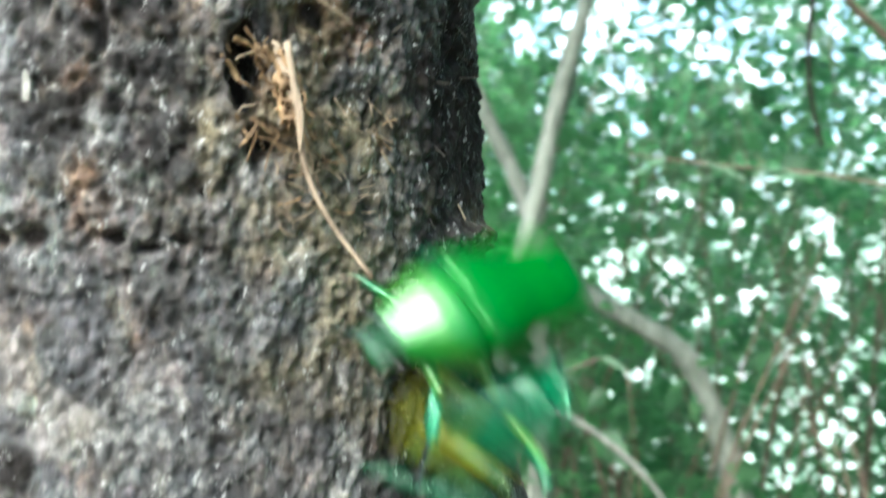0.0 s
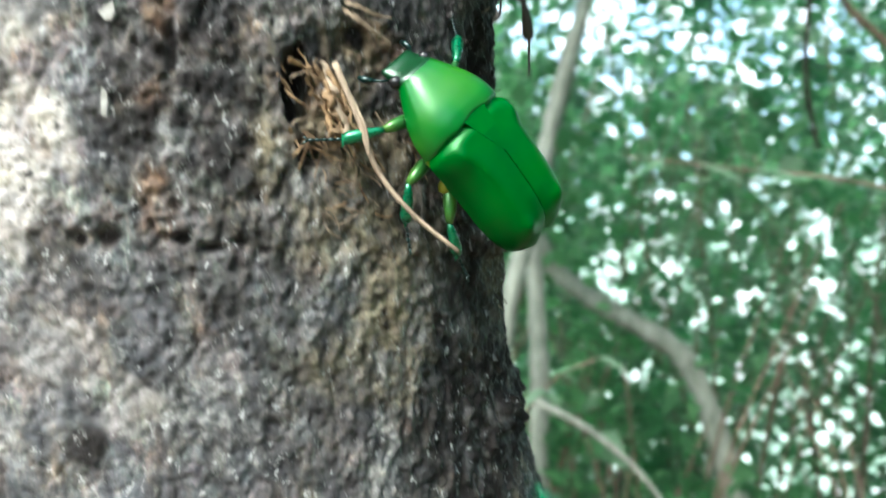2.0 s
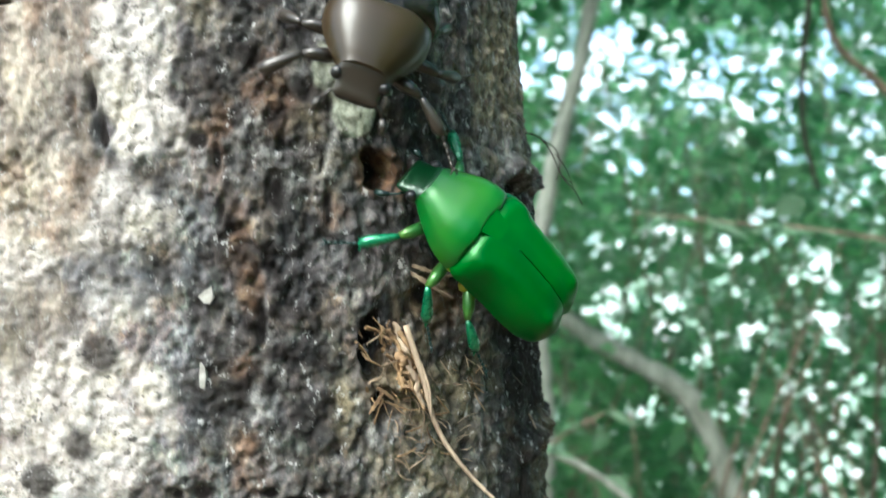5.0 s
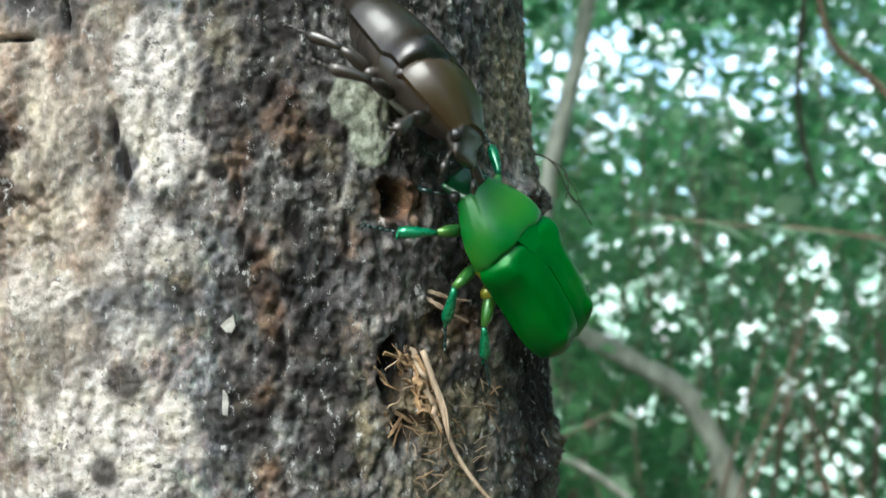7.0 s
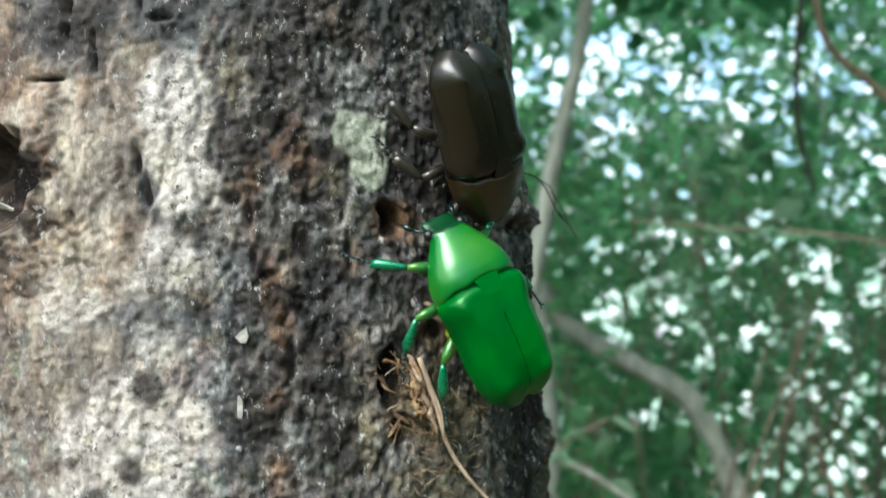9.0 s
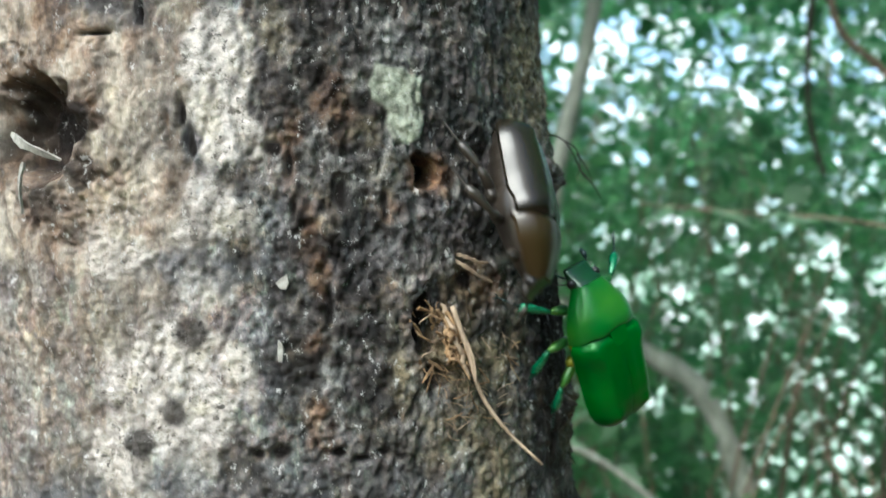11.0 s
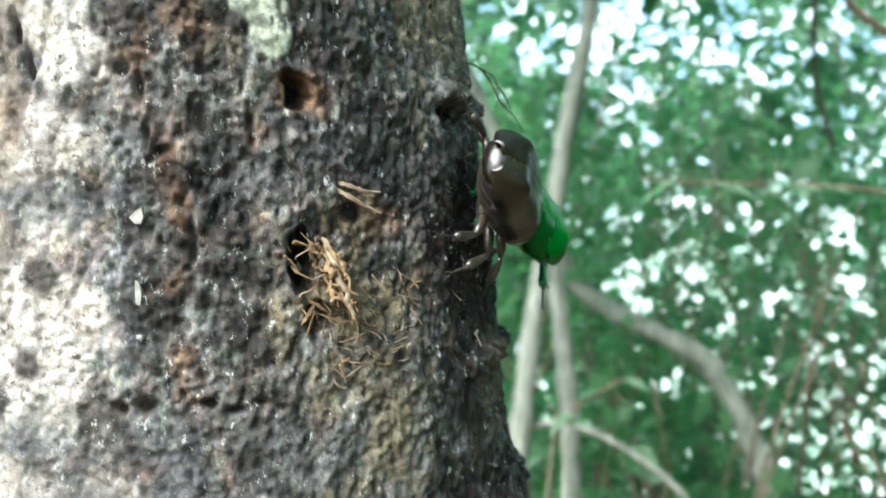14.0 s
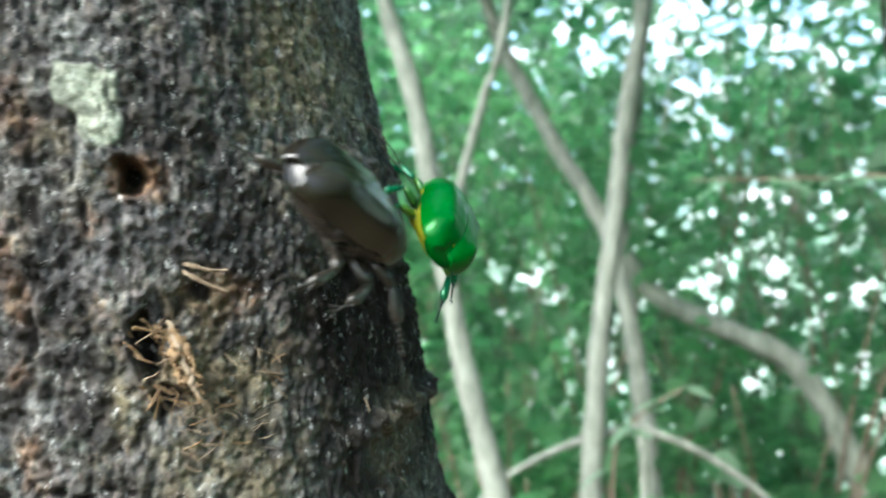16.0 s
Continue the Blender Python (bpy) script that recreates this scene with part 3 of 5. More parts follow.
def ground_z(x, y):
    """A bank that falls away beyond the trees to a low sunny meadow."""
    d = np.clip(y - 1.2, 0, 16)
    return -0.42 * d * np.clip(d / 2.0, 0, 1)


# openings in the wood towards the glowing backdrop: x and z at y = 8, half width; they narrow towards the tree
OPENINGS = np.array([(1.34, 3.32, 0.50), (2.83, 3.32, 0.38), (2.02, 3.62, 0.23), (0.41, 3.65, 0.32), (3.72, 3.66, 0.41), (1.30, 1.02, 0.26), (1.60, 1.13, 0.22), (2.11, 0.96, 0.22),
                     (2.61, 1.44, 0.32), (3.05, 1.92, 0.20), (2.33, 0.42, 0.19), (2.66, 0.0, 0.25), (3.03, -0.80, 0.55), (1.74, -0.04, 0.21), (3.53, -0.66, 0.48), (3.98, -0.41, 0.32),
                     (3.27, 0.25, 0.26), (3.97, 2.29, 0.32), (3.51, 1.59, 0.26), (1.30, 2.80, 0.15), (3.59, 2.62, 0.20), (3.65, 0.79, 0.20), (4.06, 1.26, 0.23), (2.86, 0.76, 0.16),
                     (-0.28, 1.17, 0.22), (-0.74, 1.24, 0.15), (0.34, 3.78, 0.35), (-0.25, 3.60, 0.18),
                     (3.20, 2.55, 0.21), (3.97, 2.98, 0.29), (3.66, 2.11, 0.19), (2.62, 2.83, 0.15), (3.28, 3.42, 0.23), (3.97, 3.66, 0.23), (4.09, 0.34, 0.23), (3.79, 0.04, 0.16), (2.45, -0.53, 0.19),
                     (2.14, -0.02, 0.13), (4.13, -0.92, 0.40), (3.46, -0.26, 0.26), (1.54, 0.71, 0.13), (2.40, 0.74, 0.13), (1.66, 2.52, 0.09), (0.76, 3.60, 0.15), (1.00, 1.39, 0.08),
                     (2.32, 3.28, 0.26), (1.91, 3.39, 0.18), (3.73, 3.26, 0.29), (4.10, 2.58, 0.23), (3.15, 3.82, 0.23), (2.53, 3.69, 0.20), (1.62, 3.79, 0.23), (0.88, 3.25, 0.13), (3.43, -0.95, 0.23), (3.99, -0.81, 0.23)])


def open_share(p, seed):
    """True where a leaf clump at p stays: openings keep only a few ragged sprays."""
    r = np.random.default_rng(seed)
    k = 8.0 / np.maximum(p[:, 1], 0.5)
    ax, az = p[:, 0] * k, 1.42 + (p[:, 2] - 1.42) * k
    d = np.min(np.hypot(ax[:, None] - OPENINGS[:, 0], az[:, None] - OPENINGS[:, 1]) / OPENINGS[:, 2], 1)
    d = d - 0.12 * np.clip((az - 2.2) / 0.8, 0, 1) + 0.45 * field(ax / 0.3, az / 0.3, ax * 0, 33)
    return (d > 1.0) | (r.uniform(size=len(p)) < np.where(p[:, 1] > 7.0, 0.40, 0.28))


# ---- setting: ground, far woods ----
gv, gf = [], []
gx = np.concatenate([-np.geomspace(600, 4, 14), np.linspace(-3.5, 3.5, 30), np.geomspace(4, 600, 14)])
gg = np.stack(np.meshgrid(gx, gx), -1).reshape(-1, 2)
gz = 0.06 * field(gg[:, 0] / 1.3, gg[:, 1] / 1.3, gg[:, 0] * 0, 8) + ground_z(gg[:, 0], gg[:, 1])
gv = np.column_stack([gg, gz])
G = len(gx)
gf = [(r * G + c, r * G + c + 1, (r + 1) * G + c + 1, (r + 1) * G + c) for r in range(G - 1) for c in range(G - 1)]
tagged(link_mesh("ground", gv, gf, SOIL), "forest floor of brown leaf litter sloping to a meadow", "ground", kind="structure")

# ---- things ----
host = tagged(new("large_tree"), "grey-brown tree with rough lichen-spotted bark and a sap wound", "tree")
host_trunk = build_trunk()
host_trunk.parent = host
r = np.random.default_rng(21)
for k in range(5):
    w = 2 * math.pi * k / 5 + 0.4
    cx, cy = trunk_centre(np.float64(3.2 + 0.25 * k))
    st = Vector((float(cx), float(cy), 3.2 + 0.25 * k))
    line = smooth_line([st, st + Vector((0.5 * math.cos(w), 0.5 * math.sin(w), 0.45)), st + Vector((1.3 * math.cos(w), 1.3 * math.sin(w), 0.9))], 5)
    link_mesh("limb", *tube(line, np.linspace(0.028, 0.008, len(line)), 8), POLE_BROWN, host)
leaf_cloud("crown", clumps(90, 40, (-1.2, -0.8, 3.3), (2.2, 2.2, 5.2), 0.16, 31), 0.11, LEAF, host, 32)


def pole_tree(label, line, r0, r1, material, crown=None, seed=0, leaf=LEAF, count=0, twigs=()):
    """A slim tree: stem from its foot upwards, side twigs and a crown."""
    t = tagged(new("slim_tree"), label, "tree", "slim trees behind")
    pts = smooth_line(line, 6)
    rr = np.random.default_rng(seed)
    rad = np.linspace(r0, r1, len(pts)) * rr.uniform(0.9, 1.12, len(pts))
    link_mesh("trunk", *tube(pts, rad, 10), material, t)
    for tl, ta, tb in twigs:
        q = smooth_line(tl, 5)
        link_mesh("limb", *tube(q, np.linspace(ta, tb, len(q)), 8), material, t)
    if crown:
        leaf_cloud("crown", clumps(count, 34, crown[0], crown[1], 0.13, seed + 1), 0.10, leaf, t, seed + 2)
    return t


pole_tree("slim pale grey tree with a slightly crooked stem", [(0.0, 2.2, -0.1), (0.045, 2.2, 0.66), (0.083, 2.2, 0.98), (0.122, 2.2, 1.235), (0.176, 2.2, 1.484), (0.218, 2.2, 1.72), (0.263, 2.2, 1.92), (0.305, 2.2, 2.10), (0.45, 2.25, 3.0)], 0.034, 0.02, POLE, ((-0.3, 2.0, 2.7), (1.4, 3.4, 4.2)), 41, LEAF, 60)
pole_tree("slim grey tree leaning into its pale neighbour", [(0.24, 2.5, -0.1), (0.243, 2.5, 0.663), (0.235, 2.5, 0.949), (0.222, 2.5, 1.129), (0.192, 2.5, 1.401), (0.125, 2.5, 1.588), (0.036, 2.5, 1.76), (-0.056, 2.5, 1.972), (-0.124, 2.5, 2.147), (-0.25, 2.45, 2.7)], 0.034, 0.022, POLE, ((-1.0, 2.2, 2.6), (0.4, 3.3, 3.8)), 44, LEAF, 50)
pole_tree("slim pale brown tree curving upwards among shrubs", [(-0.08, 1.9, -0.1), (-0.15, 1.9, 0.62), (-0.18, 1.9, 0.845), (-0.233, 1.9, 1.142), (-0.261, 1.9, 1.399), (-0.296, 1.9, 1.759), (-0.325, 1.9, 1.935), (-0.363, 1.9, 2.098), (-0.5, 1.9, 2.9)], 0.036, 0.02, POLE, ((-1.1, 1.5, 2.5), (0.2, 2.5, 3.5)), 47, LEAF_PALE, 40,
          [([(-0.261, 1.9, 1.42), (-0.215, 1.94, 1.612), (-0.176, 1.95, 1.725), (-0.129, 1.95, 1.85), (-0.074, 1.95, 1.988), (0.04, 1.97, 2.5)], 0.015, 0.011)])
pole_tree("grey-brown tree leaning steeply over the shrubs", [(1.22, 3.12, -0.1), (1.15, 3.11, 0.17), (1.073, 3.1, 0.41), (1.018, 3.1, 0.581), (0.952, 3.1, 0.755), (0.846, 3.1, 0.933), (0.65, 3.1, 1.054), (0.448, 3.1, 1.166), (0.309, 3.1, 1.298), (0.26, 3.1, 1.51), (0.345, 3.1, 1.95), (0.43, 3.1, 2.38), (0.55, 3.1, 3.0)], 0.062, 0.022, POLE, ((0.0, 2.8, 2.6), (1.8, 4.2, 4.0)), 50, LEAF, 60)
pole_tree("thin sapling with a pale arching bough", [(0.16, 2.2, -0.1), (0.19, 2.23, 0.5), (0.205, 2.238, 0.908)], 0.014, 0.010, POLE, None, 53, LEAF_PALE, 0,
          [([(0.205, 2.238, 0.908), (0.026, 2.215, 0.883), (-0.172, 2.192, 0.803), (-0.3, 2.18, 0.70)], 0.013, 0.007), ([(0.205, 2.238, 0.908), (0.358, 2.26, 0.83), (0.507, 2.283, 0.713), (0.623, 2.302, 0.574)], 0.013, 0.008)])
pole_tree("slender tree with thin crossing branches overhead", [(1.95, 2.35, -0.1), (1.9, 2.33, 0.9), (1.75, 2.3, 1.6), (1.5, 2.29, 2.4), (1.3, 2.28, 3.2)], 0.03, 0.018, POLE_BROWN, ((0.5, 1.9, 2.7), (2.4, 3.2, 3.9)), 56, LEAF, 55,
          [([(1.72, 2.3, 1.68), (1.311, 2.283, 1.871), (1.157, 2.278, 1.995), (1.038, 2.273, 2.11), (0.993, 2.266, 2.294), (0.96, 2.26, 2.5)], 0.013, 0.008), ([(1.66, 2.29, 1.86), (1.3, 2.1, 1.9), (1.15, 1.978, 1.967), (1.075, 1.973, 2.097), (1.044, 1.97, 2.199), (0.98, 1.97, 2.5)], 0.018, 0.012)])
q = smooth_line([(1.13, 2.582, 1.703), (1.082, 2.577, 1.893), (1.072, 2.572, 2.102), (1.091, 2.566, 2.387), (1.10, 2.56, 2.9)], 6)
tagged(link_mesh("hanging_vine", *tube(q, np.linspace(0.007, 0.011, len(q)), 8), DARKWOOD), "thin dark vine hanging from the canopy", "vine")


def leaf_blade(length, width, base, heading, droop, material, parent):
    """One broad leaf with a folded midrib, from its base along heading (degrees in plan)."""
    h = radians(heading)
    d, n = Vector((math.cos(h), math.sin(h), -droop)).normalized(), Vector((-math.sin(h), math.cos(h), 0.25)).normalized()
    up = d.cross(n)
    V, Fc = [], []
    prof = (0.05, 0.7, 1.0, 0.85, 0.5, 0.04)
    for i, w in enumerate(prof):
        c = Vector(base) + d * length * i / 5 - Vector((0, 0, 1)) * length * 0.12 * (i / 5) ** 2
        V += [c - n * width * w * 0.5 + up * width * w * 0.12, c, c + n * width * w * 0.5 + up * width * w * 0.12]
    for i in range(5):
        Fc += [(3 * i, 3 * i + 1, 3 * i + 4, 3 * i + 3), (3 * i + 1, 3 * i + 2, 3 * i + 5, 3 * i + 4)]
    return link_mesh("leaf", V, Fc, material, parent)


def leafy_twig(label, line, leaves, length, material, seed):
    t = tagged(new("leafy_twig"), label, "twig", "leafy twigs")
    q = smooth_line(line, 6)
    link_mesh("stem", *tube(q, np.linspace(0.003, 0.0012, len(q)), 6), POLE_BROWN, t)
    rr = np.random.default_rng(seed)
    for k in range(leaves):
        p = q[int((0.25 + 0.75 * k / max(1, leaves - 1)) * (len(q) - 1))]
        leaf_blade(length * rr.uniform(0.7, 1.2), length * rr.uniform(0.35, 0.5), p, rr.uniform(150, 250) if k % 2 else rr.uniform(-40, 40), rr.uniform(0.0, 0.5), material, t)
    return t


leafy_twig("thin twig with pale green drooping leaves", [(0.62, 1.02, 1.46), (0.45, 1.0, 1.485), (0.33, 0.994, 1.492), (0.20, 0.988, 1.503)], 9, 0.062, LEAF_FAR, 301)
leafy_twig("thin twig with one dark leaf at its tip", [(0.05, 1.05, 2.0), (0.14, 1.0, 1.87), (0.19, 0.985, 1.80)], 2, 0.06, LEAF, 302)
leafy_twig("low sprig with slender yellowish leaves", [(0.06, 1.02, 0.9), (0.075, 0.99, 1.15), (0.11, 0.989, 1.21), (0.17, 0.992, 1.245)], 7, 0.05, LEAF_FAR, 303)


def shrub(label, x, y, w, h, count, seed, leaf, size=0.105):
    t = tagged(new("shrub"), label, "shrub", "understorey shrubs")
    t.location = (x, y, ground_z(x, y))
    rr = np.random.default_rng(seed)
    for k in range(6):
        a = rr.uniform(0, 6.28)
        top = Vector((0.42 * w * math.cos(a), 0.42 * w * math.sin(a), h * rr.uniform(0.7, 0.95)))
        q = smooth_line([(0.03 * math.cos(a), 0.03 * math.sin(a), -0.05), (top.x * 0.35, top.y * 0.35, top.z * 0.5), top], 5)
        link_mesh("stem", *tube(q, np.linspace(0.012, 0.003, len(q)), 6), POLE_BROWN, t)
    c = clumps(count, 26, (-w / 2, -w / 2, 0.10 * h), (w / 2, w / 2, h), 0.12, seed + 1, lambda c: (c[:, 0] ** 2 + c[:, 1] ** 2) < (w / 2) ** 2 * (1.1 - 0.5 * c[:, 2] / h))
    c = c[open_share(c + np.array(t.location), seed)]
    leaf_cloud("crown", c, size, leaf, t, seed + 2)
    return t


SHRUBS = [(0.75, 2.95, 1.4, 2.3), (1.60, 2.75, 1.3, 2.0), (-0.30, 3.0, 1.4, 2.3), (0.25, 3.6, 1.6, 3.2), (1.35, 3.8, 1.7, 3.4), (2.35, 3.4, 1.7, 3.0), (2.3, 4.6, 2.0, 4.4),
          (-0.95, 3.6, 1.7, 3.2), (0.75, 4.8, 2.0, 4.6), (-0.6, 4.9, 2.0, 4.4), (3.3, 4.5, 2.0, 4.4), (1.6, 5.4, 2.0, 5.2), (0.0, 5.8, 2.2, 5.4), (3.0, 5.8, 2.2, 5.4), (0.55, 2.95, 0.9, 1.6)]
for k, (x, y, w, h) in enumerate(SHRUBS):
    shrub("leafy green forest shrub with many thin stems" if k % 2 else "bright green shrub with loose sprays of leaves", x, y, w, h, int((6 if x > 1.2 else 11) * w * h), 60 + 5 * k, LEAF if k % 3 else LEAF_PALE)

far = []
for k, (y0, y1, low, top, n, cut) in enumerate(((5.6, 7.2, -3.0, 5.2, 1700, -0.05), (7.2, 11.0, -5.0, 7.0, 7600, -0.42))):
    c = clumps(n, 20, (-5.0, y0, low), (7.5, y1, top), 0.2, 130 + k, lambda c: field(c[:, 0] / 0.5, c[:, 1] / 0.5, c[:, 2] / 0.5, 9 + k) > cut + 0.12 * np.maximum(c[:, 2] - 2.6, 0))
    c = c[open_share(c, 135 + k)]
    far.append(c)
tagged(leaf_cloud("mid_foliage", far[0], 0.13, LEAF, None, 140), "green forest foliage behind the shrubs", "foliage", kind="stuff")
tagged(leaf_cloud("far_foliage", far[1], 0.17, LEAF_FAR, None, 141), "forest foliage painted pale for sun and haze, with bright gaps", "foliage", kind="stuff")
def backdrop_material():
    """Glowing sheet in place of hazy daylight: pale green-white low down, blue-white sky above."""
    m = Mat("backdrop_glow")
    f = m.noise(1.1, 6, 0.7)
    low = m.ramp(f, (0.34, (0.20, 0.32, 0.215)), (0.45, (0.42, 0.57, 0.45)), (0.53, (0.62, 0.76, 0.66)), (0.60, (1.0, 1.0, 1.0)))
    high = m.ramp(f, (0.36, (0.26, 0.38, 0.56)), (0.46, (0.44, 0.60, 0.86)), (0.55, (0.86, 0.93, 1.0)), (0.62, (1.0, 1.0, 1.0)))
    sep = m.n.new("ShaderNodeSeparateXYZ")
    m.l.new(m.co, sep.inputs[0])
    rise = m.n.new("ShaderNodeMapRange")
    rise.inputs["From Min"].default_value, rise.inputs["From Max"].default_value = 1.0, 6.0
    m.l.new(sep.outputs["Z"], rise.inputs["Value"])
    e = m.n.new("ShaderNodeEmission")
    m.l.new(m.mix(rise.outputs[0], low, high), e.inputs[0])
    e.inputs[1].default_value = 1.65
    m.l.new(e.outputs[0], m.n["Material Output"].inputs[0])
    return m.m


# added glowing sheet that brightens the gaps in the foliage
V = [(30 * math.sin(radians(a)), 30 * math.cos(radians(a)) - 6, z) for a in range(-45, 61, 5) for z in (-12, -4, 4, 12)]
tagged(link_mesh("backdrop", V, [(4 * i + k, 4 * i + 4 + k, 4 * i + 5 + k, 4 * i + 1 + k) for i in range(21) for k in range(3)], backdrop_material()), "glowing sheet set up for bright daylight beyond the wood", "distance", kind="structure")
# added foliage, mostly out of view, to darken the trunk's right side and reflections
c = np.concatenate([clumps(200, 22, (-9, -7, 0.0), (-5.5, 6, 3.0), 0.3, 150), clumps(700, 22, (2.6, -6, 0.0), (6.5, 4, 6.0), 0.3, 151), clumps(330, 22, (-5, -8, 0.0), (5, -5, 3.6), 0.3, 152)])
c = np.concatenate([c, clumps(150, 22, (-9, 1.5, 0.0), (-3.2, 6, 2.4), 0.3, 154)])
tagged(leaf_cloud("shading_foliage", c, 0.22, LEAF, None, 153), "green foliage added around the clearing to block light", "foliage", kind="stuff")


# ---- beetles ----
# half widths and heights (mm) along the body's y (mm, head ahead)
WING_W = ((-15.4, -15.1, -14.5, -13.3, -11.0, -8.0, -4.0, -1.5, 0.6, 1.8, 2.5, 2.9), (1.9, 3.2, 4.4, 5.5, 6.3, 6.55, 6.5, 6.7, 7.1, 7.1, 6.7, 6.2))
WING_T = ((-15.4, -15.0, -13.8, -12.0, -9.0, -5.0, -1.0, 2.9), (0.3, 1.3, 2.75, 3.9, 4.75, 5.1, 5.1, 4.8))
NECK_W = ((2.7, 3.4, 5.0, 6.5, 8.0, 9.5, 10.8, 11.8), (6.55, 6.75, 6.55, 6.05, 5.3, 4.35, 3.5, 2.8))
NECK_T = ((2.7, 3.2, 5.0, 7.0, 9.0, 10.8, 11.8), (4.45, 4.75, 4.65, 4.1, 3.2, 2.3, 1.6))
BODY_W = ((-15.3, -14.0, -11.0, -6.0, 0.0, 3.0, 6.0, 9.0, 11.8), (2.0, 4.3, 5.8, 6.2, 6.4, 6.2, 5.6, 4.3, 2.6))
BODY_B = ((-15.3, -13.5, -10.0, -5.0, 1.0, 5.0, 8.5, 11.8), (-0.8, -2.5, -3.9, -4.8, -5.0, -4.3, -3.2, -1.9))


def rounded(y, table):
    """A smooth reading of a table: means of five close readings."""
    return sum(float(np.interp(y + d, *table)) for d in (-0.5, -0.25, 0.0, 0.25, 0.5)) / 5


def plate_mesh(point, rows, cols, thick):
    """A thick curved plate: point(s, q) gives its outer skin for s and q from 0 to 1."""
    V = [point(i / rows, j / cols) for i in range(rows + 1) for j in range(cols + 1)]
    n = cols + 1
    Fc = [(i * n + j, i * n + j + 1, (i + 1) * n + j + 1, (i + 1) * n + j) for i in range(rows) for j in range(cols)]
    o = len(V)
    V += [(x * 0.94, y, z - thick) for x, y, z in V]
    Fc += [tuple(q + o for q in f[::-1]) for f in Fc]
    ring = [j for j in range(n)] + [i * n + cols for i in range(1, rows + 1)] + [rows * n + j for j in range(cols - 1, -1, -1)] + [i * n for i in range(rows - 1, 0, -1)]
    for p, q in zip(ring, ring[1:] + ring[:1]):
        e = len(V)
        V += [V[q], V[p], V[p + o], V[q + o]]
        Fc.append((e, e + 1, e + 2, e + 3))
    return V, Fc


def wing_case(side):
    """One wing case: square shoulder, waisted flank, a faint rib and a hump before its own rounded tip."""
    def point(s, q):
        a = radians(0.12 + 89.88 * q)
        u = math.sin(a) ** (2 / 2.75)
        y = -15.4 + 19.2 * (1 - (1 - s) ** 1.25)
        w, t = rounded(y, WING_W), rounded(y, WING_T)
        x = w * u
        z = t * math.cos(a) ** (2 / 2.75)
        z += 0.16 * math.exp(-((u - 0.62) / 0.14) ** 2) * min(1, max(0, (1.5 - y) / 4)) * min(1, max(0, (y + 14) / 4))
        z += 0.65 * math.exp(-((x - 3.6) / 1.3) ** 2 - ((y + 11.9) / 1.4) ** 2) + 0.55 * math.exp(-((x - 5.3) / 1.2) ** 2 - ((y - 0.6) / 1.6) ** 2)
        z -= 0.16 * math.exp(-(x / 0.45) ** 2) + 0.14 * math.exp(-((x - 2.2) / 1.0) ** 2 - ((y + 4.0) / 5.0) ** 2)
        z -= 0.75 * min(1, max(0, (y - 2.3) / 0.9)) + (0.7 * u ** 8 if y < -2 else 0.7 * u ** 8 * max(0, -y / 2))
        y += 0.9 * math.exp(-(x / 1.1) ** 2) * max(0, 1 - s / 0.12) - 0.7 * u ** 6 * max(0, (s - 0.85) / 0.15)
        return (side * x / 1000, y / 1000, z / 1000)
    V, Fc = plate_mesh(point, 34, 20, 0.0005)
    return V, (Fc if side > 0 else [f[::-1] for f in Fc])


def neck_plate():
    """The pronotum: narrow ahead, wide and sharp-cornered behind, its hind edge notched for the scutellum."""
    def point(s, q):
        a = radians(-90 + 180 * q)
        sn = math.sin(a)
        u = math.copysign(abs(sn) ** (2 / 2.5), sn)
        y = 2.95 + 8.8 * s
        w, t = rounded(y, NECK_W), rounded(y, NECK_T)
        z = t * abs(math.cos(a)) ** (2 / 2.5) - 0.5 * abs(u) ** 8
        z += 0.12 * math.exp(-((abs(u) - 0.93) / 0.04) ** 2) - 0.45 * max(0, 1 - s / 0.05) ** 2
        y += (0.75 * math.exp(-(w * u / 2.3) ** 2) - 0.45 * abs(u) ** 5 + 0.25 * math.exp(-((abs(w * u) - 4.6) / 1.0) ** 2)) * max(0, 1 - s / 0.3)
        return (w * u / 1000, y / 1000, z / 1000)
    return plate_mesh(point, 24, 40, 0.0005)


def belly(y0, y1, rows, cols=20, shrink=1.0, step=0.0):
    """A length of the underside; step gives it a raised hind border."""
    V, Fc = [], []
    for i in range(rows + 1):
        s = i / rows
        y = y0 + (y1 - y0) * s
        w, b = rounded(y, BODY_W) * shrink, rounded(y, BODY_B) * shrink
        t = (rounded(y, WING_T) if y < 2.8 else rounded(y, NECK_T)) * 0.72
        b -= step * max(0, 1 - s / 0.35)
        for j in range(cols):
            a = 2 * math.pi * j / cols
            c = math.cos(a)
            V.append((w * math.sin(a) / 1000, y / 1000, c * (t if c > 0 else -b) / 1000))
    for i in range(rows):
        for j in range(cols):
            k = (j + 1) % cols
            Fc.append((i * cols + j, (i + 1) * cols + j, (i + 1) * cols + k, i * cols + k))
    Fc.append(tuple(range(cols)))
    Fc.append(tuple(rows * cols + j for j in range(cols))[::-1])
    return V, Fc


